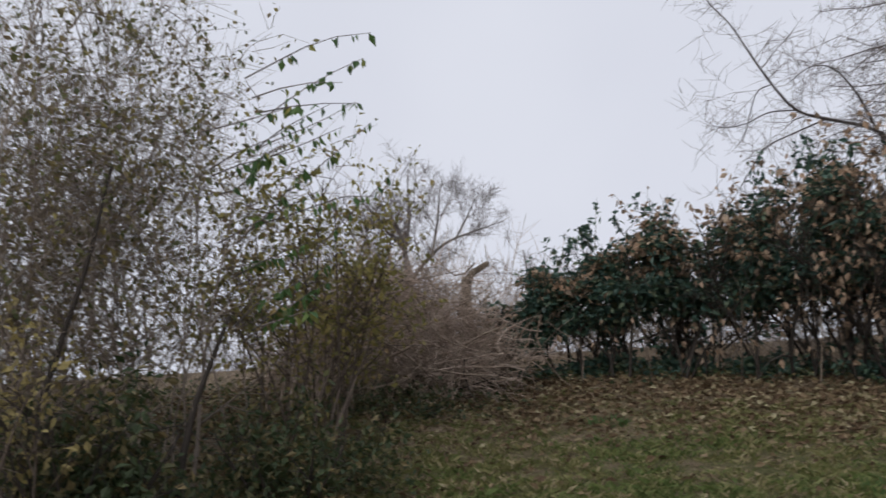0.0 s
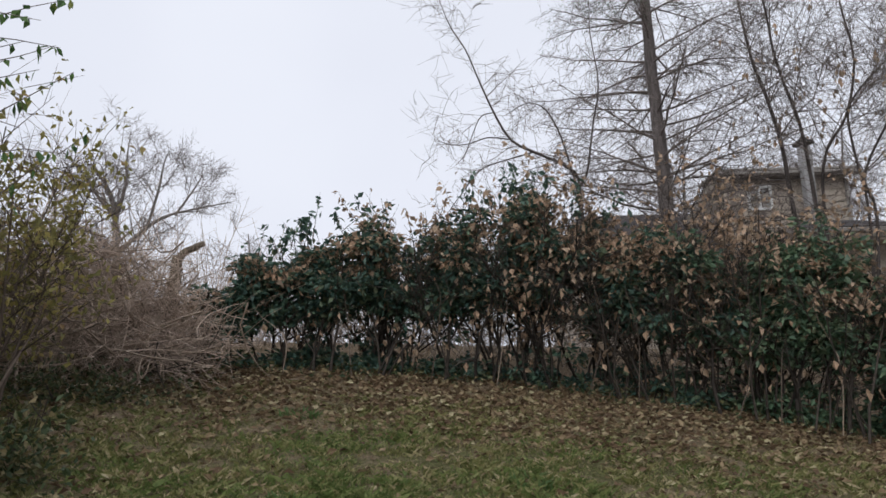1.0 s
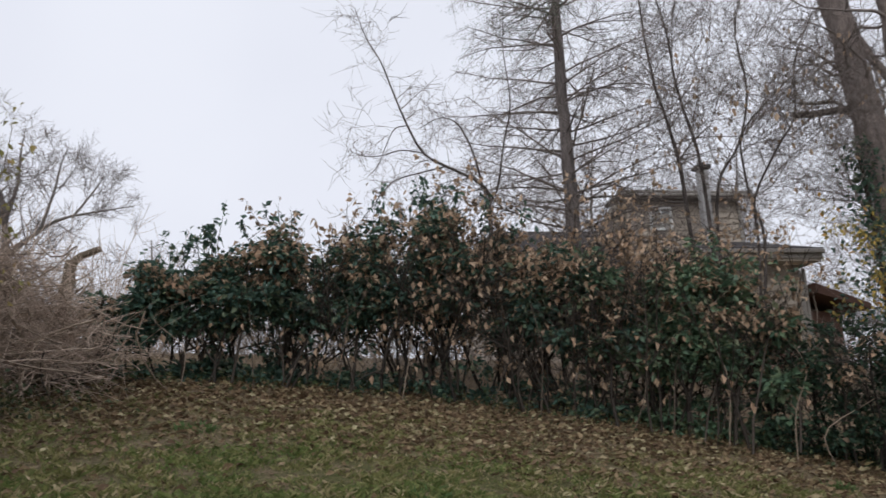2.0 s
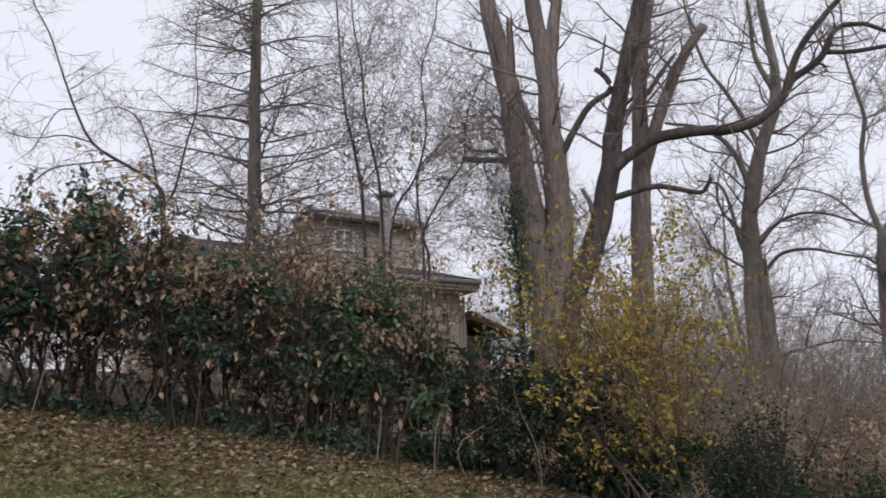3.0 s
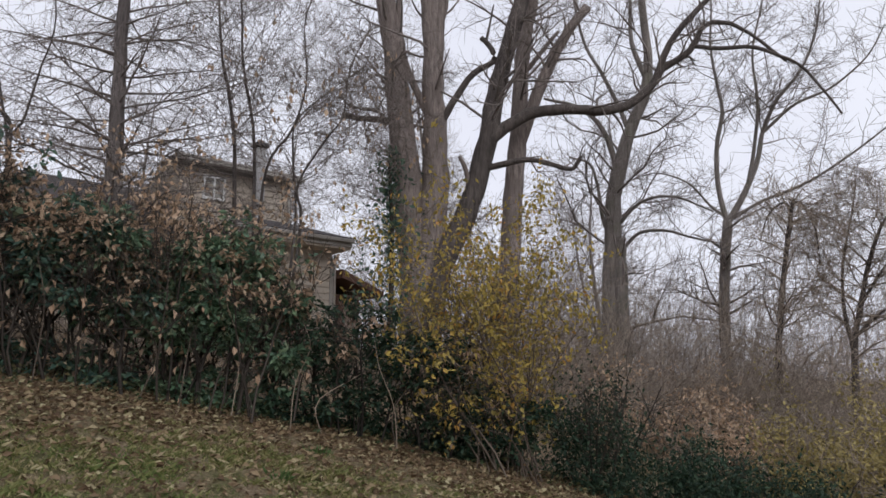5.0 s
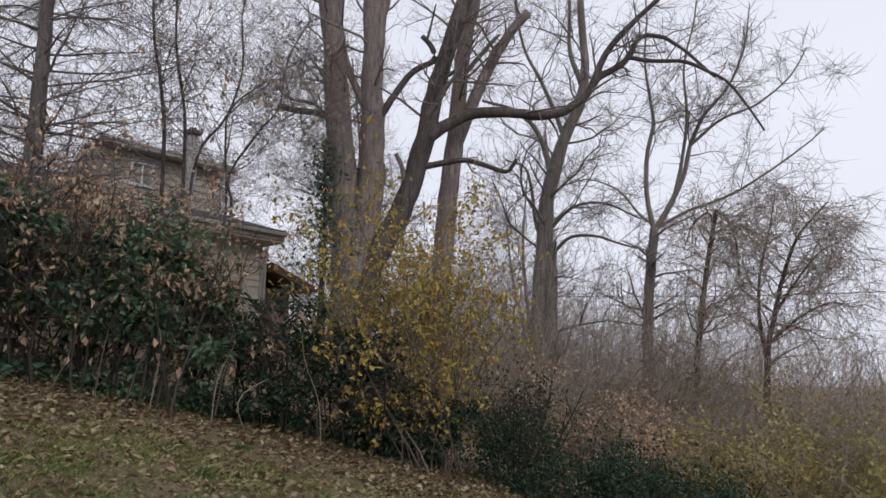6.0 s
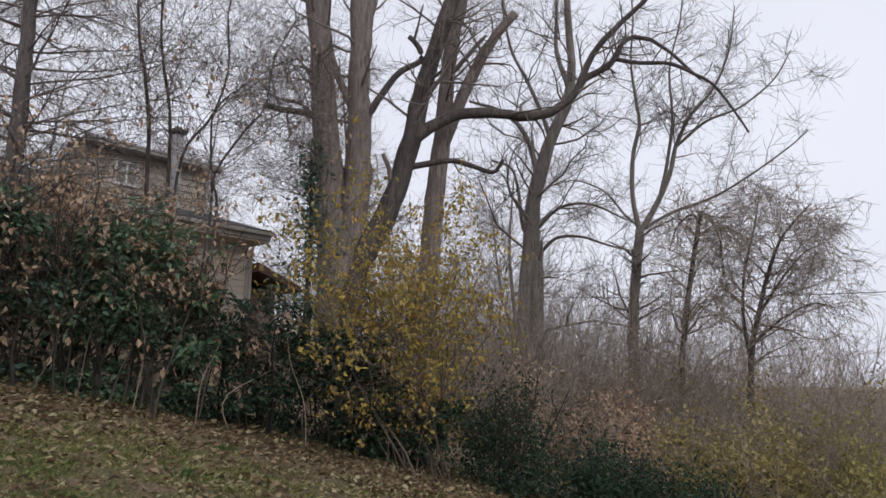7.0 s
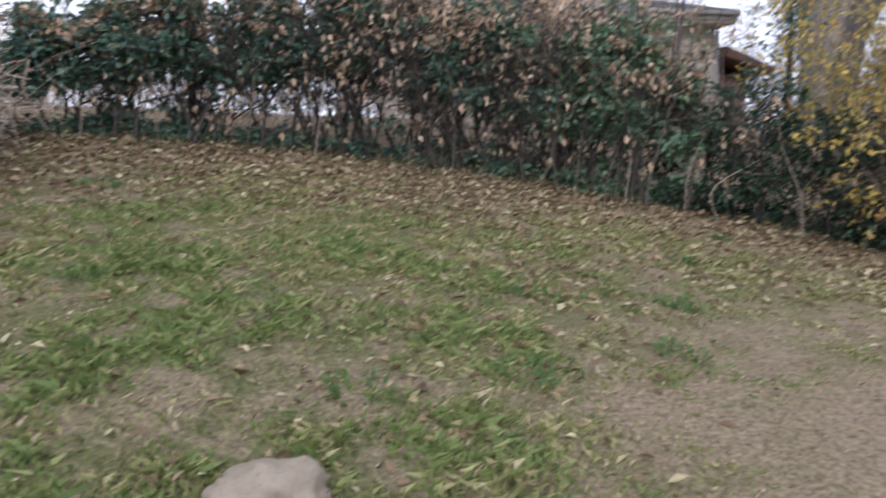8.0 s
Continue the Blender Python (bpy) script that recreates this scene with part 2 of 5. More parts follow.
class Tubes:
    """Collects tapered stems and makes one mesh of them."""

    def __init__(self):
        self.v, self.f, self.n = [], [], 0

    def bulk(self, P, r, sides=3):
        """P: stems x points x 3; r: stems x points."""
        P, r = np.asarray(P, float), np.asarray(r, float)
        N, K, _ = P.shape
        if N == 0:
            return
        d = np.gradient(P, axis=1)
        d /= np.linalg.norm(d, axis=2, keepdims=True) + 1e-9
        ref = np.where(np.abs(d[:, :1, 2:3]) > 0.85, np.array([1.0, 0, 0]), np.array([0, 0, 1.0]))
        u = np.cross(d, np.broadcast_to(ref, d.shape))
        u /= np.linalg.norm(u, axis=2, keepdims=True) + 1e-9
        w = np.cross(d, u)
        a = np.arange(sides) * 2 * np.pi / sides
        ring = P[:, :, None] + r[:, :, None, None] * (u[:, :, None] * np.cos(a)[:, None] + w[:, :, None] * np.sin(a)[:, None])
        self.v.append(ring.reshape(-1, 3))
        s, k = np.arange(N)[:, None, None] * K * sides, np.arange(K - 1)[None, :, None] * sides
        i, j = np.arange(sides)[None, None, :], (np.arange(sides)[None, None, :] + 1) % sides
        q = np.stack([s + k + i, s + k + j, s + k + sides + j, s + k + sides + i], -1)
        self.f.append(q.reshape(-1, 4) + self.n)
        self.n += N * K * sides

    def add(self, pts, r, sides=4):
        self.bulk(np.asarray(pts)[None], np.asarray(r)[None], sides)

    def mesh(self, name, mat):
        return mesh_of(name, np.concatenate(self.v), np.concatenate(self.f), mat, True)


def curve_through(pts, n):
    """n points on a smooth line through a few given ones."""
    p = np.asarray(pts, float)
    p = np.vstack([2 * p[0] - p[1], p, 2 * p[-1] - p[-2]])
    out = []
    for s in np.linspace(0, len(p) - 3 - 1e-6, n):
        i = int(s)
        t = s - i
        a, b, c, d = p[i:i + 4]
        out.append(0.5 * (2 * b + (c - a) * t + (2 * a - 5 * b + 4 * c - d) * t * t + (3 * b - a - 3 * c + d) * t ** 3))
    return np.array(out)


def unit(v):
    return v / (np.linalg.norm(v, axis=-1, keepdims=True) + 1e-9)


def leaves_mesh(name, C, D, size, mat, rng, width=0.5, fold=0.25, droop=0.3):
    """Folded leaves at the places C, pointing along D."""
    N = len(C)
    D = unit(D + np.array([0, 0, -droop]))
    X = unit(np.cross(D, unit(rng.normal(size=(N, 3)) + [0, 0, 1.2])))
    Nn = np.cross(X, D)
    s = np.asarray(size).reshape(-1, 1) * np.ones((N, 1))
    w = s * width * rng.uniform(0.75, 1.2, (N, 1))
    curl = rng.uniform(-0.2, 0.25, (N, 1))
    V = np.stack([C, C + D * s * 0.45 + X * w * 0.5 + Nn * s * fold * 0.5, C + D * s + Nn * s * curl, C + D * s * 0.45 - X * w * 0.5 + Nn * s * fold * 0.5], 1)
    k = np.arange(N)[:, None, None] * 4
    F = (k + np.array([[0, 1, 2], [0, 2, 3]])[None]).reshape(-1, 3)
    return mesh_of(name, V.reshape(-1, 3), F, mat)


def bough(T, rng, p, d, L, r, depth, dens, ratio=0.55, wob=0.16, up=0.05, spread=0.9, sides=5, tip=0.3, twigs=None, first=0.2):
    """One crooked branch with its side branches; the ends are gathered for the twigs."""
    n = max(3, int(L / (0.28 if depth < 2 else 0.4)) + 2)
    P = [np.array(p, float)]
    d = unit(np.array(d, float))
    for _ in range(n - 1):
        d = unit(d + rng.normal(size=3) * wob + np.array([0, 0, up]))
        P.append(P[-1] + d * L / (n - 1))
    P = np.array(P)
    R = r * np.linspace(1, tip, n)
    T.add(P, R, sides)
    if twigs is not None:
        twigs.append((P, R, L))
    if depth <= 0:
        return P
    for _ in range(max(1, int(L * dens[depth] + rng.random()))):
        s = first + (1 - first) * rng.random() ** 0.8
        i = min(int(s * (n - 1)), n - 2)
        q = P[i] + (P[i + 1] - P[i]) * (s * (n - 1) - i)
        t = unit(P[i + 1] - P[i])
        side = unit(np.cross(t, rng.normal(size=3)))
        bough(T, rng, q, t * (1.1 - 0.35 * rng.random()) + side * spread, L * ratio * rng.uniform(0.6, 1.25) * (1.15 - 0.5 * s), R[i] * 0.62, depth - 1, dens, ratio, wob, up, spread, max(3, sides - 1), tip, twigs, 0.12)
    return P


def twig_out(T, rng, twigs, per_m, length, r=0.004, spread=1.0, up=0.15, maxr=0.06, droop=0.0):
    """Fine end twigs on every thin branch. Returns the twigs' end points and directions."""
    C, D = [], []
    for P, R, L in twigs:
        if R[-1] > maxr:
            continue
        k = rng.poisson(L * per_m)
        if not k:
            continue
        s = rng.uniform(0.15, 1.0, k) * (len(P) - 1)
        i = np.minimum(s.astype(int), len(P) - 2)
        C.append(P[i] + (P[i + 1] - P[i]) * (s - i)[:, None])
        D.append(unit(P[i + 1] - P[i]))
    C, D = np.concatenate(C), np.concatenate(D)
    N = len(C)
    d = unit(D * 0.6 + rng.normal(size=(N, 3)) * 0.65 * spread + [0, 0, up])
    l = length * rng.uniform(0.4, 1.4, (N, 1))
    bend = rng.normal(size=(N, 3)) * 0.22
    Q = [C]
    for k in range(2):
        d = unit(d + 1.5 * (bend + [0, 0, -droop]) + rng.normal(size=(N, 3)) * 0.15)
        Q.append(Q[-1] + d * l / 2)
    T.bulk(np.stack(Q, 1), r * np.array([1, 0.8, 0.4])[None] * rng.uniform(0.7, 1.3, (N, 1)), 3)
    return Q[-1], d, Q[1]


def ground_z(x, y):
    """The garden's slope, which levels out uphill behind the hedge and down in the valley."""
    p = -0.11 * x + 0.215 * y
    hi = 2.75 - np.logaddexp(0, (2.75 - p) * 5) / 5
    return -2.4 + np.logaddexp(0, (hi + 2.4) * 3) / 3


def gz(x, y):
    return float(ground_z(np.float64(x), np.float64(y)))


# ---- the ground ----
def patchy(x, y, k=1.0):
    """Slow variation from 0 to 1 over the lawn."""
    return 0.5 + 0.25 * (np.sin(1.9 * k * x + 1.3 * np.sin(1.1 * k * y)) + np.sin(2.3 * k * y + 1.7 * np.sin(0.9 * k * x + 2.0)))


def bare(x, y):
    """Worn earth on the lower side of the lawn."""
    return np.clip(1.5 - np.hypot((x - 3.3) / 1.9, (y - 2.7) / 1.5) + 0.7 * (patchy(x, y, 2.7) - 0.5) + 0.35 * (patchy(y, x, 7.1) - 0.5), 0, 0.93)


def hedge_y(x):
    """The front line of the hedge."""
    return 8.55 - 0.072 * x * x


def build_ground():
    g = np.sinh(np.linspace(-5.2, 5.2, 181)) / np.sinh(5.2)
    X, Y = np.meshgrid(g * 900 + 1.0, g * 900 + 4.5, indexing="ij")
    n = len(g)
    Z = ground_z(X, Y)
    near = np.exp(-((X - 1) ** 2 + (Y - 4.5) ** 2) / 300)
    Z = Z + near * (0.02 * np.sin(7.1 * X + 2 * np.sin(3 * Y)) * np.sin(6.3 * Y) + 0.012 * np.sin(19 * X + 5 * Y) * np.sin(17 * Y - 3 * X))
    far = np.clip((np.hypot(X, Y) - 120) / 400, 0, 1)
    Z = Z + far * (6 * np.sin(X / 130 + 1) * np.sin(Y / 170) - 2)
    i = np.arange(n - 1)[:, None] * n + np.arange(n - 1)[None]
    F = np.stack([i, i + n, i + n + 1, i + 1], -1).reshape(-1, 4)
    ob = new("ground", mesh_of("ground", np.stack([X, Y, Z], -1).reshape(-1, 3), F, M_LAWN, True))
    w = np.maximum(bare(X, Y), np.clip(1.15 - (hedge_y(X) - Y) / 1.6, 0, 0.85) * (np.abs(X - 1.5) < 7))
    w = np.maximum(w, np.clip((-1.7 - X + 0.3 * (Y - 5)) / 1.0, 0, 0.8) * (Y > 0) * (Y < 10))
    at = ob.data.attributes.new("worn", "FLOAT", "POINT")
    at.data.foreach_set("value", np.clip(w, 0, 1).astype(np.float32).ravel())
    tagged(ob, "sloping autumn lawn of thin grass and bare earth", "lawn", kind="structure")


build_ground()


# ---- house behind the hedge ----
def boards(parent, x0, x1, y, z0, z1, step=0.19, face=-1):
    """Lap siding: each course is a bevelled board."""
    k = int((z1 - z0) / step)
    bm = bmesh.new()
    prof = [(0, 0), (0.04, 0), (0.008, step * 1.04), (0, step * 1.04)]
    a = [bm.verts.new((x0, y + face * p, q)) for p, q in prof]
    b = [bm.verts.new((x1, y + face * p, q)) for p, q in prof]
    bm.faces.new(a), bm.faces.new(b[::-1])
    for i in range(4):
        bm.faces.new((a[i], b[i], b[(i + 1) % 4], a[(i + 1) % 4]))
    bmesh.ops.recalc_face_normals(bm, faces=bm.faces)
    me = bpy.data.meshes.new("siding_board")
    bm.to_mesh(me)
    bm.free()
    me.materials.append(M_SIDING)
    for c in range(k):
        ob = child("siding_board", me, parent)
        ob.location = (0, 0, z0 + c * step)


def window_in(parent, x0, x1, y, z0, z1):
    fr = part("window", box(x0 - 0.07, y - 0.06, z0 - 0.07, x1 + 0.07, y + 0.02, z0, 0.006), M_WHITE, parent, "white framed window with net curtain")
    for b in (box(x0 - 0.07, y - 0.06, z1, x1 + 0.07, y + 0.02, z1 + 0.08, 0.006), box(x0 - 0.07, y - 0.055, z0 + 0.002, x0, y + 0.02, z1 - 0.002, 0.006), box(x1, y - 0.055, z0 + 0.002, x1 + 0.07, y + 0.02, z1 - 0.002, 0.006), box((x0 + x1) / 2 - 0.025, y - 0.05, z0 + 0.002, (x0 + x1) / 2 + 0.025, y + 0.015, z1 - 0.002, 0.004)):
        part("window_frame", b, M_WHITE, fr)
    part("pane", box(x0, y - 0.02, z0, x1, y - 0.014, z1), M_GLASS, fr).visible_shadow = False
    bm = bmesh.new()
    n = 40
    top, low = [], []
    for i in range(n + 1):
        x = x0 + (x1 - x0) * i / n
        w = 0.012 * math.sin(i * 1.7)
        top.append(bm.verts.new((x, y + 0.03 + w, z1))), low.append(bm.verts.new((x, y + 0.03 + w * 1.4, z0)))
    for i in range(n):
        bm.faces.new((low[i], low[i + 1], top[i + 1], top[i]))
    bmesh.ops.solidify(bm, geom=list(bm.faces), thickness=0.004)
    part("curtain", bm, M_CURTAIN, fr)


def build_house():
    h = thing("house", (9.0, 21.0, gz(9, 21)), "tan clapboard house with dark roofs half hidden behind the hedge", "house")
    g = gz(9, 21) - 0.3
    part("wall", box(4.2, 20.45, g, 12.3, 27.0, 5.6), M_SIDING, h)
    part("upper_wall", box(8.2, 20.45, 5.5, 11.75, 21.3, 7.68), M_SIDING, h)
    boards(h, 8.2, 11.75, 20.45, 5.85, 7.6)
    boards(h, 4.2, 9.2, 20.45, 3.4, 5.6)
    # main roof, dark, with a low ridge seen over the hedge
    part("roof", prism([(3.7, 19.9, 5.55), (8.0, 19.9, 5.55), (8.0, 27.4, 5.55), (3.7, 27.4, 5.55)], [(4.3, 21.4, 7.0), (8.0, 21.4, 7.0), (8.0, 24.6, 7.0), (4.3, 24.6, 7.0)]), M_ROOF, h, "dark grey shingle roof")
    # slanted shingled end of the upper storey
    part("shingled_end", prism([(7.2, 20.5, 6.5), (8.198, 20.4, 6.5), (8.198, 21.3, 6.5), (7.2, 21.3, 6.5)], [(8.0, 20.5, 7.7), (8.198, 20.4, 7.7), (8.198, 21.3, 7.7), (8.0, 21.3, 7.7)]), M_SHAKE, h, "weathered pale shingles")
    part("upper_roof", box(7.95, 20.05, 7.84, 12.0, 21.6, 7.93, 0.02), M_TRIM, h)
    part("fascia", box(7.97, 20.07, 7.68, 11.98, 20.13, 7.837, 0.008), M_TRIM, h)
    part("gutter", box(8.0, 19.97, 7.72, 12.02, 20.065, 7.81, 0.02), M_TRIM, h)
    part("corner_board", box(11.66, 20.38, 5.5, 11.77, 20.405, 7.67), M_TRIM, h)
    window_in(h, 8.95, 9.5, 20.40, 6.85, 7.42)
    # lower wing with a wide hipped eave
    part("wing_wall", box(8.9, 18.3, g, 12.0, 20.44, 5.3), M_SIDING, h)
    boards(h, 8.9, 12.0, 18.3, 3.1, 5.15)
    part("corner_board", box(11.92, 18.255, 3.0, 12.03, 18.27, 5.1), M_TRIM, h)
    part("downpipe", box(12.03, 18.2, 2.2, 12.11, 18.28, 5.2, 0.02), M_TRIM, h)
    part("soffit", box(8.6, 17.75, 5.3, 12.3, 20.44, 5.36), M_SIDING, h)
    part("fascia", box(8.58, 17.70, 5.362, 12.32, 17.76, 5.62, 0.008), M_TRIM, h)
    part("gutter", box(8.6, 17.6, 5.48, 12.34, 17.697, 5.6, 0.02), M_TRIM, h)
    part("wing_roof", prism([(8.5, 17.66, 5.63), (12.38, 17.66, 5.63), (12.38, 20.4, 5.63), (8.5, 20.4, 5.63)], [(9.8, 19.6, 6.25), (11.2, 19.6, 6.25), (11.2, 20.4, 6.25), (9.8, 20.4, 6.25)]), M_ROOF, h)
    part("porch_roof", prism([(12.12, 17.9, 4.5), (13.6, 17.9, 4.05), (13.6, 21, 4.05), (12.12, 21, 4.5)], [(12.12, 17.9, 4.75), (13.6, 17.9, 4.2), (13.6, 21, 4.2), (12.12, 21, 4.75)]), M_ROOFBROWN, h, "reddish brown lean-to roof")
    part("porch_wall", box(12.12, 18.6, g, 13.2, 20.8, 4.1), M_ROOFBROWN, h)
    # flue
    fl = part("chimney", box(10.22, 19.7, 5.4, 10.5, 19.96, 8.45, 0.02), M_FLUE, h, "pale metal chimney with dark cap")
    part("cap", box(10.14, 19.62, 8.47, 10.58, 20.04, 8.6, 0.03), M_IRON, fl)
    part("cap_neck", box(10.26, 19.74, 8.3, 10.46, 19.92, 8.7, 0.03), M_IRON, fl)
    # brick plinth glimpsed through the hedge
    pl = part("plinth", box(5.6, 17.96, g, 11.9, 18.24, 3.02), M_MORTAR, h, "red brick plinth")
    bm = box(0, 0, 0, 0.215, 0.03, 0.065, 0.006)
    me = bpy.data.meshes.new("brick")
    bm.to_mesh(me)
    bm.free()
    me.materials.append(M_BRICK)
    for r in range(11):
        for c in range(27):
            ob = child("brick", me, pl)
            ob.location = (5.65 + c * 0.228 + (r % 2) * 0.114, 17.945, 2.12 + r * 0.077)

    h.location.x -= 0.25


build_house()


# ---- the hedge ----
HEDGE_TOP = np.array([(-2.9, 2.85), (-2.2, 3.2), (-1.6, 3.55), (-1.2, 3.8), (-0.7, 3.7), (-0.2, 3.62), (0.1, 3.8), (0.4, 3.95), (0.75, 3.95), (0.95, 4.15), (1.3, 4.05), (1.75, 3.7), (2.2, 3.55), (2.65, 3.32), (3.2, 3.2), (3.7, 3.15), (4.1, 3.05), (4.32, 2.75), (4.45, 2.45), (4.8, 2.38), (5.15, 2.36), (5.6, 2.1), (5.9, 1.75), (6.2, 1.6)])


def spray_leaves(rng, P, R, per):
    """Leaves on the upper and outer shell of rounded sprays; they droop from their twigs."""
    n = len(P)
    u = unit(rng.normal(size=(n * per, 3)) + [0, -0.25, 0.35])
    C = np.repeat(P, per, 0) + u * np.repeat(R, per)[:, None] * [1.0, 1.0, 0.62] * rng.random((n * per, 1)) ** 0.4
    return C, u * [0.9, 0.9, 0.25] + rng.normal(size=(n * per, 3)) * 0.45 + [0, 0, -0.15]


def hedge_shrub(x0, half, seed, mat, label, dead=0.5, clumps=80, leaf=(0.07, 0.12), skirt=0.42, thin=0.22):
    """Dark stems, a thick leafy roof of sprays, and a thin skirt that lets the light through."""
    rng = np.random.default_rng(seed)
    y0 = hedge_y(x0) + 0.45
    s = thing("hedge_shrub", (x0, y0, gz(x0, y0)), label, "shrub", "shrubs of the hedge")
    T, tw = Tubes(), []
    for k in range(12):
        x = x0 + rng.uniform(-half, half)
        y = hedge_y(x) + rng.uniform(0.15, 0.95)
        zb = gz(x, y) - 0.05
        L = (np.interp(x, *HEDGE_TOP.T) - zb) * rng.uniform(0.75, 1.0)
        bough(T, rng, (x, y, zb), (rng.normal() * 0.25, rng.normal() * 0.2, 1), L, rng.uniform(0.01, 0.026), 2, (0, 3.4, 4.0), 0.42, 0.16, 0.06, 0.9, 5, 0.3, tw, 0.15)
    e, d, q = twig_out(T, rng, tw, 8.0, 0.28, 0.0035, 1.3, 0.1)
    child("brushwood", T.mesh("brushwood", M_STEM), s, kind="stuff")
    # rounded sprays: thick above the skirt line, few below it, low growth at the foot
    n = clumps * 3
    x = x0 + rng.uniform(-half * 1.12, half * 1.12, n)
    f = np.where(rng.random(n) < 0.68, rng.uniform(skirt - 0.04, 1.0, n), skirt * rng.random(n) ** 1.7)
    lump = patchy(x * 1.9 + 0.3, f * 3.4 + x0, 1.6)
    y = hedge_y(x) + 0.4 * (1 - lump) + 0.25 * (f < skirt) + np.abs(rng.normal(size=n)) * 0.3 - 0.05
    zb = ground_z(x, y)
    zt = np.interp(x, *HEDGE_TOP.T) + 0.12 * np.sin(x * 9 + seed) + 0.08 * np.sin(x * 23 + seed) - 0.12
    odds = np.where(f > skirt, 0.3 + 0.7 * lump, np.where(f < 0.12, 0.95, thin * (0.3 + 1.4 * patchy(x * 2.2, f * 5))))
    ok = np.flatnonzero(rng.random(n) < odds)[:clumps]
    x, y, z, f = x[ok], y[ok], (zb + (zt - zb) * f)[ok], f[ok]
    P, R = np.stack([x, y, z], 1), rng.uniform(0.12, 0.26, len(x)) * np.where(f < skirt, 0.6, 1.0)
    per = 62
    C, D = spray_leaves(rng, P, R, per)
    keep = rng.random(len(C)) < np.repeat(np.where(f < skirt, 0.4, 1.0), per)
    chance = dead * np.clip((f - 0.6) / 0.22, 0.05, 1)
    isdead = np.repeat(rng.random(len(x)) < chance, per) & (rng.random(len(C)) < 0.8)
    isdead |= rng.random(len(C)) < 0.1 * dead
    keep &= ~(isdead & (rng.random(len(C)) < 0.25))
    size = rng.uniform(*leaf, len(C))
    a, b = keep & ~isdead, keep & isdead
    child("foliage", leaves_mesh("foliage", C[a], D[a], size[a], mat, rng, 0.5, 0.2, 0.2), s, kind="stuff")
    # withered leaves: curled ones in the roof and single ones hanging from the bare twigs of the skirt
    h = (e[:, 2] - ground_z(e[:, 0], e[:, 1])) / np.maximum(np.interp(e[:, 0], *HEDGE_TOP.T) - ground_z(e[:, 0], e[:, 1]), 0.5)
    hang = e[(rng.random(len(e)) < np.where(h < skirt, 0.30, 0.10) * min(1.0, 0.4 + dead)) & (h > 0.1)]
    CC = np.concatenate([C[b], hang])
    DD = np.concatenate([D[b], rng.normal(size=hang.shape) * 0.4 + [0, 0, -0.9]])
    child("withered_foliage", leaves_mesh("withered_foliage", CC, DD, rng.uniform(0.06, 0.11, len(CC)), M_DEAD, rng, 0.6, 0.5, 0.5), s, "withered orange-brown leaves", "stuff")
    # pale dead stems among the leaves
    for k in range(1 if x0 < 3 else 2):
        xx = x0 + rng.uniform(-half, half)
        yy = hedge_y(xx) + 0.02
        zz = gz(xx, yy)
        hh = rng.uniform(0.5, 1.0) * (np.interp(xx, *HEDGE_TOP.T) - zz)
        Q = curve_through([(xx, yy, zz - 0.03), (xx + rng.normal() * 0.1, yy - 0.06, zz + 0.4 * hh), (xx + rng.normal() * 0.22, yy - 0.02, zz + 0.75 * hh), (xx + rng.normal() * 0.45, yy + 0.02, zz + hh)], 12)
        S1 = Tubes()
        S1.add(Q, np.linspace(0.0065, 0.0025, 12), 5)
        child("dead_stem", S1.mesh("dead_stem", M_STEM_PALE if seed % 3 == 2 else M_STEM_BROWN), s)
    # leafy shoots standing out of the top
    S, CC, DD = Tubes(), [], []
    for k in range(9):
        xx = x0 + rng.uniform(-half, half)
        p = np.array([xx, hedge_y(xx) + rng.uniform(0, 0.5), np.interp(xx, *HEDGE_TOP.T) - 0.15])
        Q = bough(S, rng, p, (rng.normal() * 0.5, -0.1, 1), rng.uniform(0.25, 0.6) * (1.0 if x0 < 4.2 else 0.4), 0.005, 0, (0,), up=0.02)
        m = rng.integers(8, 20)
        w = rng.uniform(0.4, 1, m) * (len(Q) - 1)
        i = np.minimum(w.astype(int), len(Q) - 2)
        CC.append(Q[i] + (Q[i + 1] - Q[i]) * (w - i)[:, None] + rng.normal(size=(m, 3)) * 0.02), DD.append(rng.normal(size=(m, 3)) + [0, 0, -0.3])
    child("shoot_growth", S.mesh("shoot_growth", M_STEM), s, kind="stuff")
    CC, DD = np.concatenate(CC), np.concatenate(DD)
    child("shoot_foliage", leaves_mesh("shoot_foliage", CC, DD, rng.uniform(0.06, 0.11, len(CC)), M_DEAD if seed % 3 == 1 else mat, rng, 0.55), s, kind="stuff")


for k, (x, half, dead) in enumerate([(-2.1, 0.65, 0.45), (-1.25, 0.6, 0.5), (-0.35, 0.6, 0.6), (0.55, 0.6, 0.7), (1.4, 0.6, 0.8), (2.3, 0.6, 0.8)]):
    hedge_shrub(x, half, 20 + k, M_HEDGE, "dark evergreen hedge shrub with withered orange-brown top leaves", dead, 115)
for k, (x, half) in enumerate([(3.1, 0.55), (3.85, 0.5)]):
    hedge_shrub(x, half, 40 + k, M_HEDGE_OLIVE, "olive green hedge shrub tangled with bare stems", 0.4, 165, (0.07, 0.125), 0.4, 0.55)
for k, (x, half) in enumerate([(4.7, 0.5), (5.4, 0.45), (6.0, 0.4)]):
    hedge_shrub(x, half, 50 + k, M_LAUREL, "low dark evergreen hedge shrub with thin twigs", 0.1, 95, (0.05, 0.09), 0.2, 0.6)


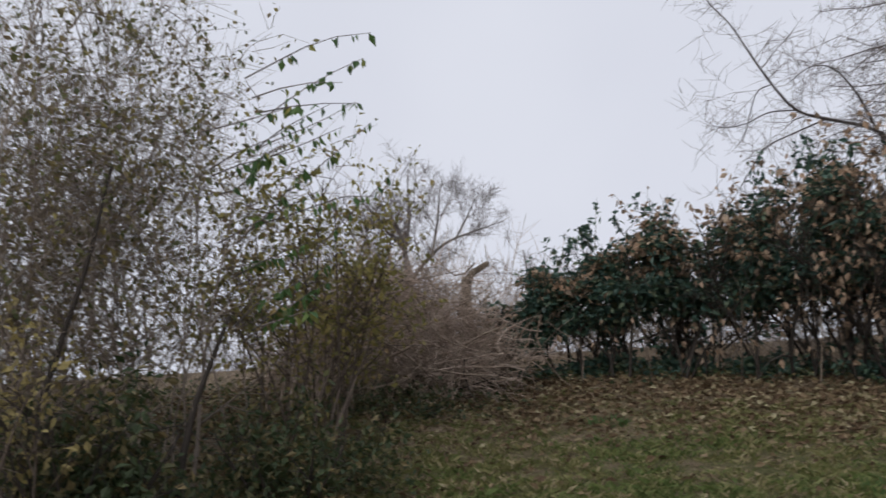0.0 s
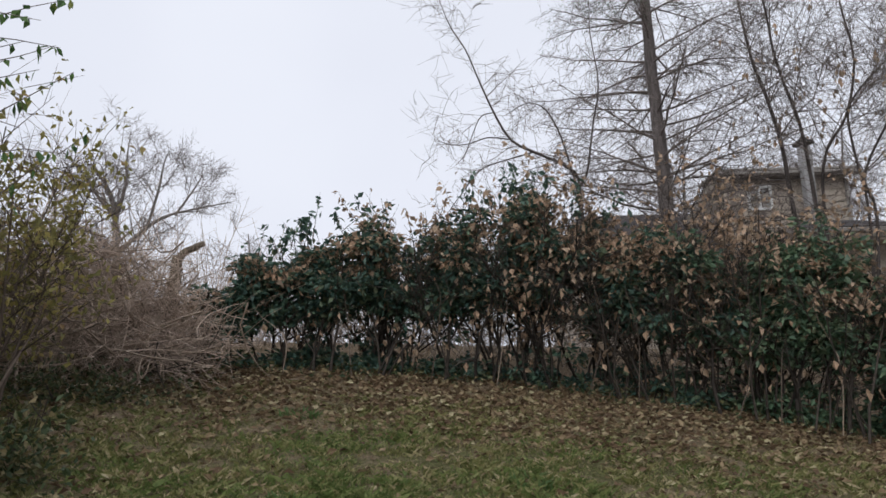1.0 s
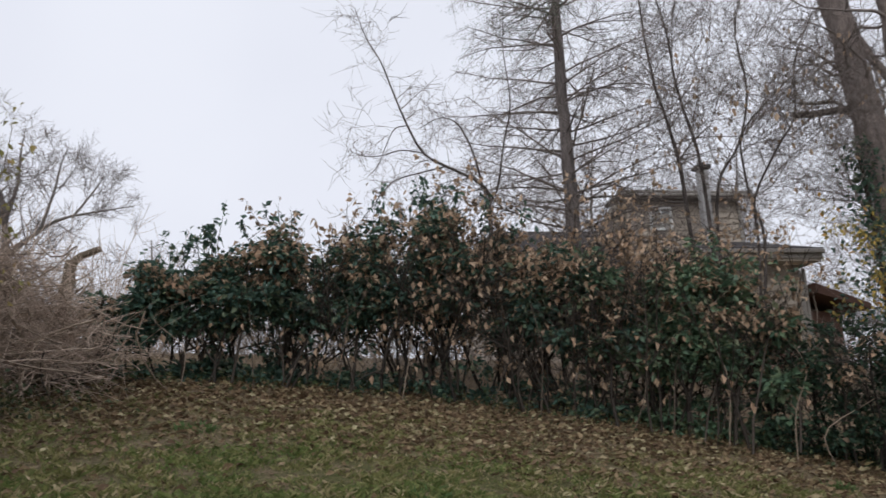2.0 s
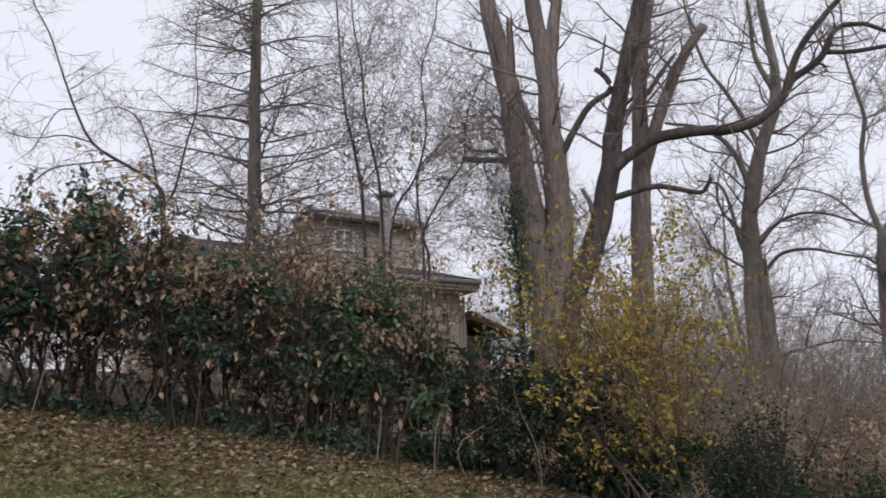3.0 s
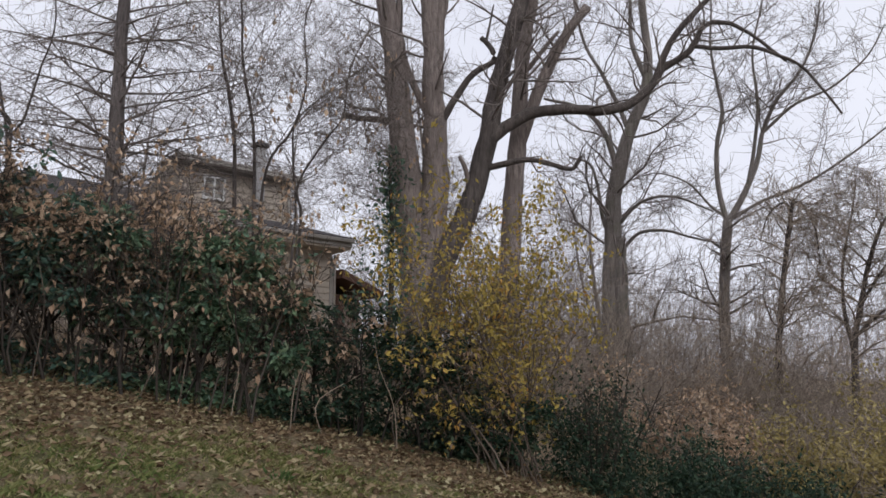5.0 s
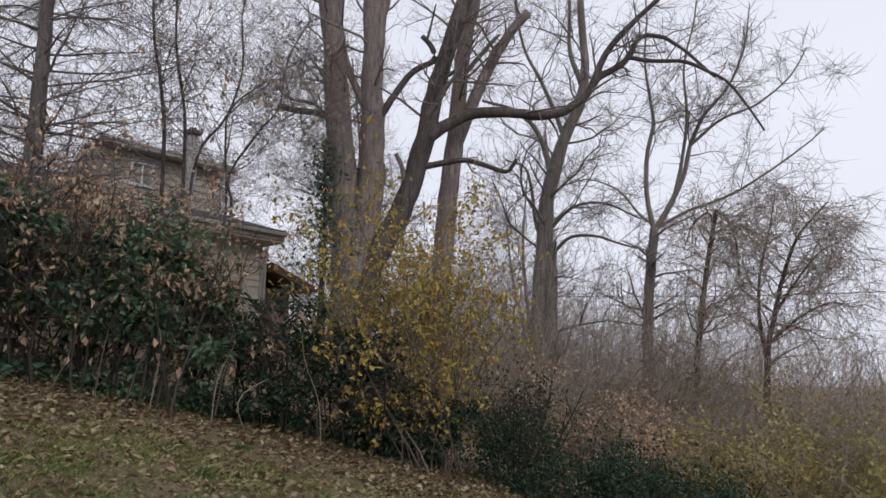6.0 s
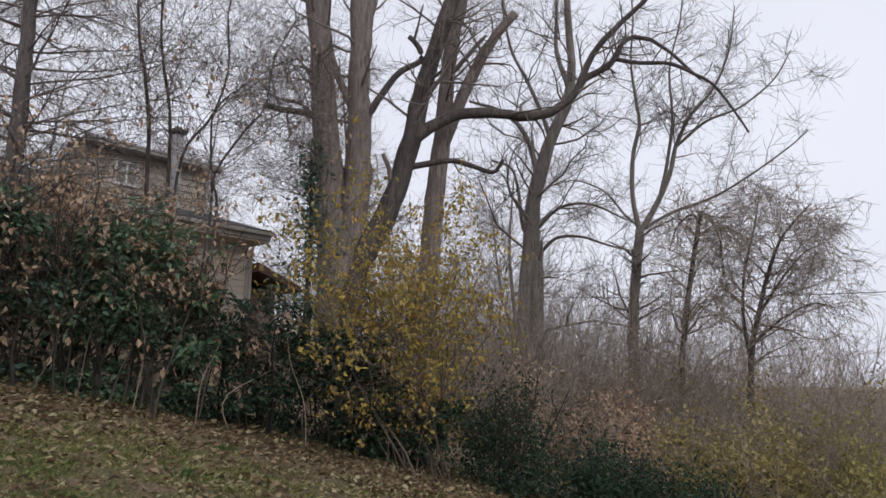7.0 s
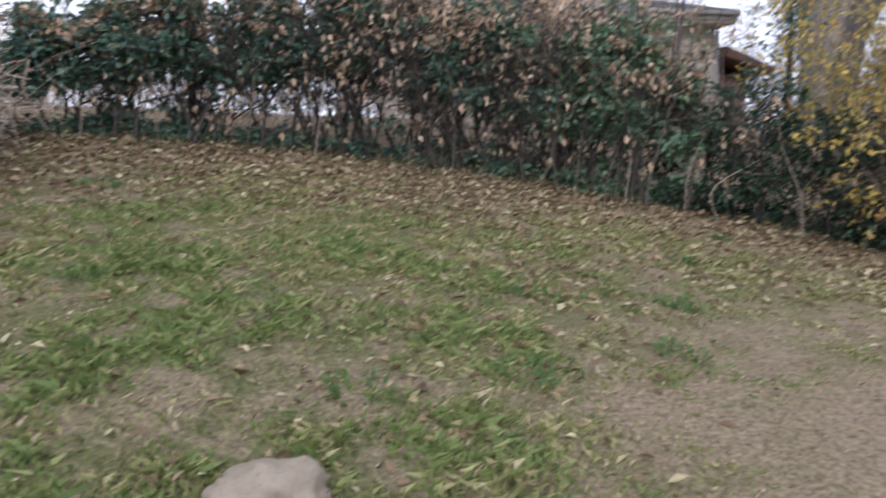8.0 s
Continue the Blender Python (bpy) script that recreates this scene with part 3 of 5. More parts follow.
def low_shrub(x0, y0, rx, ry, h, seed, mat, label, n=260, leaf=(0.05, 0.09), name="low_shrub", stems=M_STEM, per=12, bottom=0.05):
    """A rounded shrub: stems from the base and leafy sprays in an uneven dome."""
    rng = np.random.default_rng(seed)
    z0 = gz(x0, y0)
    s = thing(name, (x0, y0, z0), label, "shrub")
    T, tw = Tubes(), []
    for k in range(9):
        a = rng.uniform(0, 6.28)
        bough(T, rng, (x0 + 0.3 * rx * math.cos(a), y0 + 0.3 * ry * math.sin(a), z0 - 0.05), (0.6 * rx / h * math.cos(a), 0.6 * ry / h * math.sin(a), 0.9), h * rng.uniform(0.8, 1.05), 0.014, 2, (0, 3.5, 3.5), 0.45, 0.15, 0.05, 0.9, 4, 0.3, tw)
    twig_out(T, rng, tw, 8, 0.22, 0.003, 1.2, 0.1)
    child("brushwood", T.mesh("brushwood", stems), s, kind="stuff")
    u = unit(rng.normal(size=(n, 3)))
    u[:, 2] = np.abs(u[:, 2])
    r = rng.random((n, 1)) ** 0.35 * (0.85 + 0.25 * np.sin(u[:, :1] * 7 + u[:, 1:2] * 5 + seed))
    P = np.array([x0, y0, 0]) + u * r * [rx, ry, h]
    P[:, 2] += ground_z(P[:, 0], P[:, 1]) + bottom
    C = np.repeat(P, per, 0) + rng.normal(size=(n * per, 3)) * 0.08
    child("foliage", leaves_mesh("foliage", C, rng.normal(size=(n * per, 3)) + [0, -0.2, -0.1], rng.uniform(*leaf, n * per), mat, rng, 0.5), s, kind="stuff")
    return s


for k, (x, y, rx, h) in enumerate([(7.1, 5.5, 0.8, 1.3), (7.75, 4.55, 0.75, 0.85), (8.2, 3.75, 0.7, 0.75), (8.6, 2.95, 0.65, 0.6)]):
    low_shrub(x, y, rx, rx, h, 70 + k, M_LAUREL, "dark evergreen shrub at the lawn's lower edge", 480, (0.035, 0.07))


# ---- leggy autumn bushes ----
def leggy_bush(name, label, x0, y0, h, lean, seed, mat, stems=15, leaf=(0.04, 0.075), low=0.35, keepmost=0.75, per=3, twigs=M_STEM_PALE, bias=(0, 0)):
    rng = np.random.default_rng(seed)
    s = thing(name, (x0, y0, gz(x0, y0)), label, "bush")
    T, tw = Tubes(), []
    z0 = gz(x0, y0) - 0.05
    for k in range(stems):
        a, t = rng.uniform(0, 6.28), rng.uniform(0.05, lean)
        bough(T, rng, (x0 + rng.normal() * 0.2, y0 + rng.normal() * 0.2, z0), (t * math.cos(a) + bias[0], t * math.sin(a) + bias[1], 1), rng.uniform(0.65, 1.04) * h, rng.uniform(0.008, 0.017), 2, (0, 3.4, 2.8), 0.4, 0.09, 0.03, 0.75, 4, 0.3, tw, 0.25)
    e, d, q = twig_out(T, rng, tw, 6.5, 0.34, 0.0028, 1.2, 0.05)
    child("brushwood", T.mesh("brushwood", twigs), s, kind="stuff")
    keep = rng.random(len(e)) < np.clip((e[:, 2] - z0 - low) / 1.2, 0.05, keepmost)
    C = np.concatenate([e[keep], q[keep], (e[keep] + q[keep]) / 2])
    C = np.repeat(C, per, 0) + rng.normal(size=(len(C) * per, 3)) * 0.035
    child("foliage", leaves_mesh("foliage", C, rng.normal(size=C.shape) + [0, 0, -0.5], rng.uniform(*leaf, len(C)), mat, rng, 0.55), s, kind="stuff")


leggy_bush("yellow_bush", "leggy bush with thin stems and yellow autumn leaves", 6.2, 5.9, 2.85, 0.42, 5, M_YELLOW, 22, (0.045, 0.08), low=-0.35, keepmost=0.75, per=2, bias=(-0.14, 0.15), twigs=M_STEM_BROWN)
for k, (x, y, h, lean, low) in enumerate([(3.2, 8.35, 2.35, 0.5, 1.3), (4.0, 7.75, 2.15, 0.4, 1.1), (2.3, 8.75, 2.2, 0.55, 1.3), (3.65, 8.0, 2.2, 0.5, 1.2), (2.8, 8.5, 2.2, 0.5, 1.3)]):
    leggy_bush("dry_bush", "twiggy bush with withered tan leaves at the hedge", x, y, h, lean, 6 + k, M_DEAD, 9, (0.05, 0.09), low, 0.55, 2, M_STEM)
leggy_bush("dry_bush", "tall twiggy bush with orange-brown withered leaves", 1.05, 9.0, 2.35, 0.4, 18, M_DEAD, 13, (0.07, 0.11), 0.4, 0.6, 2, M_STEM)


# ---- trees ----
def trunk_part(parent, name, pts, r0, r1, mat, sides=12, n=22, seed=0, label=""):
    rng = np.random.default_rng(seed)
    T = Tubes()
    P = curve_through(pts, n)
    P[1:-1] += rng.normal(size=(n - 2, 3)) * r0 * 0.05
    R = np.linspace(r0, r1, n) * (1 + rng.normal(size=n) * 0.035)
    end = P[-1] + unit(P[-1] - P[-2]) * R[-1] * 0.25
    T.add(np.vstack([P, end]), np.append(R, R[-1] * 0.03), sides)
    child(name, T.mesh(name, mat), parent, label)
    return P, R


def crown_on(parent, rng, stems, mat, dens, per_m, twig_len, L=(1.2, 2.2), start=0.35, spread=1.0, up=0.03, count=2.2, twig_r=0.0035, ratio=0.55, droop=0.0, wob=0.2, name="crown"):
    """Side branches and fine twigs for the given stems, as one mesh."""
    T, tw = Tubes(), []
    for P, R in stems:
        length = np.linalg.norm(np.diff(P, axis=0), axis=1).sum()
        tw.append((P, R, length))
        for _ in range(int(length * count * (1 - start)) + 1):
            s = start + (1 - start) * rng.random()
            i = min(int(s * (len(P) - 1)), len(P) - 2)
            t = unit(P[i + 1] - P[i])
            side = unit(np.cross(t, rng.normal(size=3)))
            bough(T, rng, P[i], t * 0.55 + side * spread, rng.uniform(*L) * (1.2 - 0.6 * s), min(R[i] * 0.36, 0.032), len(dens) - 1, dens, ratio, wob, up, 0.9, 5, 0.3, tw)
    out = twig_out(T, rng, tw, per_m, twig_len, twig_r, 1.2, 0.1, 0.05, droop)
    child(name, T.mesh(name, mat), parent, kind="stuff")
    return out


def big_tree():
    t = thing("multi_trunk_tree", (9.4, 10.9, gz(9.4, 10.9)), "large bare tree with four grey furrowed trunks and broken limbs", "tree")
    rng = np.random.default_rng(11)
    g = gz(9.2, 11.0) - 0.1
    A = trunk_part(t, "trunk", [(9.12, 11.1, g), (9.12, 11.14, 3.3), (9.05, 11.19, 4.3), (8.95, 11.27, 5.3), (8.85, 11.36, 6.6), (8.77, 11.42, 7.7), (8.63, 11.52, 9.0), (8.46, 11.65, 10.3), (8.29, 11.78, 12.0), (7.97, 11.99, 14.5)], 0.36, 0.13, M_BARK, 14, 34, seed=1)
    B = trunk_part(t, "trunk", [(9.2, 11.0, g), (9.22, 11.06, 3.3), (9.3, 10.98, 4.4), (9.38, 10.92, 5.3), (9.38, 10.92, 6.4), (9.36, 10.94, 7.6), (9.32, 10.97, 8.8), (9.21, 11.07, 10.2), (9.08, 11.17, 11.9), (9.0, 11.24, 14.4)], 0.35, 0.11, M_BARK, 14, 34, seed=2)
    B2 = trunk_part(t, "limb", [(9.36, 10.93, 7.9), (9.45, 10.86, 9.1), (9.59, 10.74, 10.15), (9.8, 10.54, 11.7), (9.99, 10.36, 13.7)], 0.17, 0.07, M_BARK, 10, 16, 3)
    B3 = trunk_part(t, "limb", [(9.3, 10.98, 6.75), (9.06, 11.19, 7.43), (8.87, 11.34, 8.13), (8.77, 11.36, 8.97), (8.73, 11.3, 9.76)], 0.085, 0.05, M_BARK, 8, 12, 4)
    Cc = trunk_part(t, "trunk", [(9.1, 10.85, g), (9.28, 10.87, 3.16), (9.5, 10.68, 4.05), (9.72, 10.48, 4.63), (9.92, 10.29, 5.39), (10.08, 10.13, 6.28), (10.19, 10.01, 7.19), (10.34, 9.86, 8.0), (10.54, 9.64, 9.06), (10.69, 9.47, 9.77), (10.96, 9.15, 11.2), (11.3, 8.72, 13.2)], 0.26, 0.12, M_BARK_DARK, 12, 36, seed=5, label="dark wet trunk leaning outward")
    Dd = trunk_part(t, "trunk", [(10.8, 10.5, g - 0.1), (10.9, 10.44, 3.16), (10.96, 10.37, 4.5), (10.99, 10.33, 5.3), (11.06, 10.25, 6.5), (11.11, 10.2, 7.7), (11.21, 10.09, 8.94), (11.38, 9.89, 10.2), (11.62, 9.61, 11.8), (11.87, 9.3, 13.9)], 0.25, 0.11, M_BARK, 12, 32, seed=6)
    D2 = trunk_part(t, "broken_limb", [(11.05, 10.2, 6.4), (11.28, 9.86, 7.47), (11.51, 9.59, 8.27), (11.71, 9.33, 8.83), (11.95, 9.02, 9.3)], 0.14, 0.095, M_BARK, 10, 14, 7, "broken off limb")
    D3 = trunk_part(t, "broken_limb", [(11.09, 10.15, 7.85), (11.29, 9.85, 8.27), (11.46, 9.65, 8.6), (11.58, 9.5, 8.82)], 0.06, 0.035, M_BARK, 8, 9, 17, "broken off limb")
    limb = trunk_part(t, "long_limb", [(10.02, 10.1, 6.2), (10.32, 9.9, 6.5), (10.71, 9.64, 6.8), (11.14, 9.31, 6.91), (11.62, 8.89, 6.91), (11.98, 8.59, 6.91), (12.3, 8.31, 7.06), (12.64, 8.0, 7.45), (12.8, 7.85, 7.79), (12.99, 7.56, 7.96), (13.14, 7.34, 8.21), (13.24, 7.21, 8.55), (13.36, 7.03, 8.65), (13.53, 6.74, 8.59), (13.7, 6.44, 8.31), (13.98, 5.9, 7.64)], 0.13, 0.028, M_BARK_DARK, 10, 46, 8, "long dark drooping limb")
    arm = trunk_part(t, "limb", [(13.13, 7.36, 8.2), (13.41, 6.95, 8.09), (13.69, 6.41, 8.02), (13.87, 6.05, 7.79), (14.04, 5.67, 7.48), (14.18, 5.35, 6.91), (14.28, 5.12, 6.43)], 0.05, 0.02, M_BARK_DARK, 8, 18, 18)
    up = trunk_part(t, "limb", [(12.7, 7.95, 7.6), (12.92, 7.71, 8.35), (13.22, 7.27, 8.96), (13.51, 6.83, 9.47), (13.8, 6.32, 10.2)], 0.075, 0.04, M_BARK_DARK, 8, 14, 9)
    st = trunk_part(t, "stub", [(8.85, 11.29, 6.54), (8.55, 11.5, 6.68), (8.23, 11.76, 6.71), (7.88, 11.99, 6.77)], 0.085, 0.055, M_BARK_DARK, 8, 9, 10, "dead broken stub")
    s2 = trunk_part(t, "stub", [(8.6, 11.48, 6.68), (8.46, 11.59, 6.86), (8.19, 11.79, 6.9), (7.96, 11.94, 6.99), (7.8, 12.02, 7.25)], 0.035, 0.015, M_BARK_DARK, 7, 9, 19)
    hk = trunk_part(t, "limb", [(9.98, 10.2, 5.65), (10.29, 9.84, 5.76), (10.59, 9.51, 5.82), (10.85, 9.21, 5.71), (11.09, 8.91, 5.59), (11.17, 8.8, 5.71), (11.22, 8.74, 5.85)], 0.07, 0.03, M_BARK_DARK, 8, 16, 12)
    kn = trunk_part(t, "limb", [(9.42, 10.78, 6.65), (9.64, 10.55, 7.2), (9.89, 10.32, 7.67), (10.16, 10.05, 7.89), (10.14, 10.06, 8.17), (10.0, 10.21, 8.42)], 0.075, 0.05, M_BARK_DARK, 8, 16, 13)
    kt = trunk_part(t, "limb", [(10.06, 10.14, 8.3), (10.11, 10.1, 8.61), (10.18, 10.02, 9.13)], 0.035, 0.015, M_BARK_DARK, 7, 8, 20)
    trunk_part(t, "stub", [(9.8, 10.4, 5.0), (9.71, 10.35, 5.54), (9.6, 10.44, 5.9)], 0.06, 0.04, M_BARK, 8, 8, 21, "dead broken stub")
    crown_on(t, rng, [A, B, B2, Cc, Dd], M_TWIG, (0, 2.8, 2.4), 6.5, 0.42, (1.0, 2.8), 0.45, count=2.2, twig_r=0.0036)
    crown_on(t, rng, [limb, arm, up, D2, D3, hk, kt, st, s2], M_TWIG, (0, 3.0), 7.0, 0.42, (0.5, 1.5), 0.25, count=3.0, name="side_twigwork")


big_tree()


def conifer():
    t = thing("conifer", (3.9, 12.8, gz(3.9, 12.8)), "tall half-bare larch with drooping grey branches", "tree")
    rng = np.random.default_rng(21)
    P, R = trunk_part(t, "trunk", [(3.97, 12.8, gz(3.9, 12.8) - 0.1), (3.93, 12.8, 4.5), (3.91, 12.8, 6.2), (3.89, 12.81, 7.85), (3.88, 12.81, 9.6), (3.86, 12.81, 12.1), (3.84, 12.82, 15.2)], 0.155, 0.05, M_BARK_CON, 12, 30, 3)
    T, tw = Tubes(), []
    for k in range(165):
        z = 3.4 + 11.8 * (k / 165) ** 1.0 + rng.uniform(-0.15, 0.15)
        i = np.searchsorted(P[:, 2], z)
        p = P[min(i, len(P) - 1)].copy()
        p[2] = z
        a = rng.uniform(0, 6.283)
        L = (2.9 - 0.17 * (z - 3.4)) * rng.uniform(0.65, 1.1)
        bough(T, rng, p, (math.cos(a), math.sin(a), 0.28 - 0.02 * (z - 3)), max(L, 0.5), 0.022, 2, (0, 3.4, 4.2), 0.38, 0.10, -0.02, 0.85, 4, 0.25, tw, 0.12)
    e, d, q = twig_out(T, rng, tw, 8.5, 0.26, 0.0036, 1.3, -0.2, droop=0.12)
    child("branchwork", T.mesh("branchwork", M_TWIG), t, kind="stuff")
    k = np.flatnonzero((e[:, 2] > 8.2) & (rng.random(len(e)) < 0.5))
    C = np.repeat(e[k], 5, 0) + rng.normal(size=(len(k) * 5, 3)) * 0.05
    child("needle_growth", leaves_mesh("needle_growth", C, rng.normal(size=C.shape), rng.uniform(0.03, 0.06, len(C)), M_HEDGE_OLIVE, rng, 0.2), t, kind="stuff")


conifer()


def arching_shrub():
    t = thing("arching_shrub", (2.15, 11.1, gz(2.15, 11.1)), "tall bare shrub with long arching whips", "shrub")
    rng = np.random.default_rng(31)
    g = gz(2.1, 10.9) - 0.05
    stems = [trunk_part(t, "stem", p, r, 0.005, M_BARK_DARK, 6, 24, 40 + k) for k, (p, r) in enumerate([
        ([(2.2, 11.1, g), (2.12, 11.17, 4.5), (2.04, 11.19, 5.1), (1.43, 11.27, 5.46), (1.09, 11.31, 5.7), (0.84, 11.32, 6.2), (0.66, 11.33, 6.66), (0.45, 11.34, 7.24), (0.2, 11.34, 7.7), (0.03, 11.34, 8.2)], 0.032),
        ([(2.2, 11.1, g), (2.1, 11.17, 4.5), (1.97, 11.2, 5.3), (1.84, 11.22, 5.8), (1.65, 11.25, 6.17), (1.38, 11.28, 6.27), (1.06, 11.31, 6.1)], 0.024),
        ([(2.25, 11.1, g), (2.1, 11.18, 4.5), (2.25, 11.15, 5.1), (2.37, 11.13, 5.8), (2.5, 11.1, 6.5), (2.43, 11.12, 7.4), (2.47, 11.11, 8.3)], 0.024),
        ([(1.12, 11.31, 5.68), (0.76, 11.33, 5.73), (0.45, 11.34, 5.64), (0.18, 11.34, 5.63), (-0.03, 11.34, 5.7)], 0.012),
        ([(1.45, 11.27, 5.45), (1.04, 11.31, 5.35), (0.63, 11.33, 5.21), (0.32, 11.34, 4.84), (0.0, 11.34, 4.4)], 0.013),
        ([(0.86, 11.32, 6.15), (0.63, 11.33, 6.05), (0.4, 11.34, 5.5), (0.24, 11.34, 5.3)], 0.01)])]
    crown_on(t, rng, stems, M_TWIG, (0, 3.0, 2.8), 7.0, 0.36, (0.4, 1.15), 0.25, count=4.6, up=-0.03, droop=0.06, twig_r=0.0036, wob=0.24)


arching_shrub()


def slim_tree():
    t = thing("slim_tree", (5.75, 11.15, gz(5.75, 11.15)), "slender many-stemmed tree with a few hanging dead leaves", "tree")
    rng = np.random.default_rng(41)
    g = gz(5.5, 10.7) - 0.05
    stems = [trunk_part(t, "stem", p, r * 0.7, 0.01, M_BARK_DARK, 8, 24, 60 + k) for k, (p, r) in enumerate([
        ([(5.7, 11.2, g), (5.45, 11.36, 4.1), (5.38, 11.39, 5.5), (5.25, 11.45, 6.4), (5.13, 11.5, 7.0), (5.05, 11.54, 7.9), (5.01, 11.56, 8.8), (4.93, 11.59, 10.0)], 0.06),
        ([(5.75, 11.2, g), (5.71, 11.23, 4.1), (5.66, 11.26, 5.65), (5.52, 11.33, 6.5), (5.43, 11.37, 7.1), (5.39, 11.38, 7.9), (5.26, 11.45, 8.8), (5.22, 11.46, 10.0)], 0.05),
        ([(6.1, 11.0, g), (6.38, 10.87, 4.1), (6.31, 10.9, 4.8), (6.67, 10.69, 5.6), (6.94, 10.52, 6.1), (7.03, 10.46, 7.0), (7.33, 10.25, 7.8)], 0.04),
        ([(5.8, 11.1, g), (5.79, 11.19, 4.1), (5.89, 11.13, 5.2), (6.21, 10.96, 5.8), (6.4, 10.85, 6.7), (6.34, 10.89, 7.8), (6.59, 10.74, 8.8), (6.66, 10.69, 10.0)], 0.04),
        ([(6.1, 11.0, g), (6.3, 10.91, 4.1), (6.24, 10.95, 5.3), (6.27, 10.93, 5.95), (6.7, 10.67, 6.5), (7.21, 10.33, 7.0)], 0.035)])]
    e, d, q = crown_on(t, rng, stems, M_TWIG, (0, 3.0, 2.6), 7.5, 0.42, (0.9, 2.6), 0.25, count=4.6, twig_r=0.0036)
    k = np.flatnonzero((e[:, 2] < 7.0) & (rng.random(len(e)) < 0.035))
    C = np.repeat(e[k], 2, 0) + rng.normal(size=(len(k) * 2, 3)) * 0.04
    child("hanging_foliage", leaves_mesh("hanging_foliage", C, rng.normal(size=C.shape) * 0.4 + [0, 0, -1], rng.uniform(0.08, 0.13, len(C)), M_DEAD, rng, 0.5), t, kind="stuff")


slim_tree()


def bare_tree(name, label, stems, mat, twigmat, seed, dens=(0, 2.8, 2.5), per_m=9.0, tl=0.5, L=(1.2, 3.0), start=0.3, count=3.6, tr=0.0046, up=0.06, droop=0.0, group=""):
    x, y = stems[0][0][0][:2]
    t = thing(name, (x, y, gz(x, y)), label, "tree", group)
    rng = np.random.default_rng(seed)
    S = [trunk_part(t, "trunk" if k == 0 else "limb", p, r0, r1, mat, 10, 20, seed + k) for k, (p, r0, r1) in enumerate(stems)]
    return t, rng, crown_on(t, rng, S, twigmat, dens, per_m, tl, L, start, count=count, twig_r=tr, up=up, droop=droop)


bare_tree("bare_tree", "bare grey tree with a forked leaning trunk", [
    ([(14.02, 10.3, gz(14, 10.2) - 0.1), (14.06, 10.25, 2.5), (14.07, 10.24, 3.6), (14.11, 10.18, 4.66), (14.16, 10.11, 5.74), (14.26, 9.96, 6.57), (14.39, 9.77, 7.33), (14.6, 9.45, 8.17), (14.67, 9.34, 9.1), (14.63, 9.4, 10.3), (14.6, 9.46, 11.8), (14.61, 9.44, 14.0)], 0.25, 0.05),
    ([(14.07, 10.06, gz(14, 10.1) - 0.1), (14.11, 10.0, 2.5), (14.12, 9.99, 3.85), (14.14, 9.96, 4.8)], 0.2, 0.12),
    ([(14.22, 10.02, 6.2), (14.14, 10.14, 7.0), (14.01, 10.32, 7.53), (13.8, 10.59, 7.93), (13.53, 10.94, 8.15), (13.2, 11.34, 8.3)], 0.08, 0.03),
    ([(14.13, 10.15, 4.8), (14.01, 10.32, 5.2), (13.95, 10.4, 6.0), (13.85, 10.54, 6.6), (13.55, 10.91, 6.8)], 0.06, 0.02),
    ([(14.2, 10.0, 4.5), (14.25, 9.54, 4.85), (14.34, 8.92, 4.82), (14.38, 8.37, 4.6), (14.42, 7.79, 4.4)], 0.045, 0.018),
    ([(14.18, 10.05, 5.1), (14.22, 9.43, 5.54), (14.3, 8.67, 5.53), (14.4, 7.82, 5.07)], 0.045, 0.018),
    ([(14.39, 9.77, 7.3), (14.24, 9.99, 8.1), (14.05, 10.27, 8.9), (13.84, 10.54, 9.6), (13.71, 10.71, 10.7), (13.62, 10.83, 12.2)], 0.06, 0.02),
    ([(14.63, 9.41, 8.6), (14.48, 9.65, 9.56), (14.48, 9.64, 10.9), (14.41, 9.74, 12.8)], 0.07, 0.02)], M_BARK_PALE, M_TWIG, 81, count=2.2, per_m=7.0, L=(1.0, 2.8))
bare_tree("bare_tree", "bare tree behind the large trunks", [
    ([(12.9, 15.4, gz(12.9, 15.4) - 0.1), (12.8, 15.5, 4.5), (12.9, 15.4, 7.0), (12.6, 15.7, 10.5)], 0.11, 0.02),
    ([(12.85, 15.45, 4.2), (12.2, 16.0, 6.0), (11.8, 16.3, 8.0)], 0.06, 0.012)], M_BARK_PALE, M_TWIG, 85, count=4.0, per_m=9.0, L=(1.4, 3.4))
for k, (x, y, h) in enumerate([(14.2, 25.0, 10.5), (17.5, 21.5, 9.5), (10.0, 29.0, 12.0), (20.5, 15.5, 8.0)]):
    bare_tree("bare_tree", "slender bare tree beyond the house", [([(x, y, gz(x, y) - 0.1), (x + 0.2, y, 0.4 * h), (x - 0.2, y, 0.75 * h), (x + 0.1, y, h + 1)], 0.12, 0.02), ([(x + 0.15, y, 0.35 * h), (x - 0.7, y, 0.6 * h), (x - 1.2, y, 0.9 * h)], 0.07, 0.015)], M_BARK_PALE, M_TWIG_HAZE, 140 + 5 * k, L=(1.6, 3.6), tr=0.006, count=3.6, per_m=6.0, tl=0.6, group="trees beyond the house")
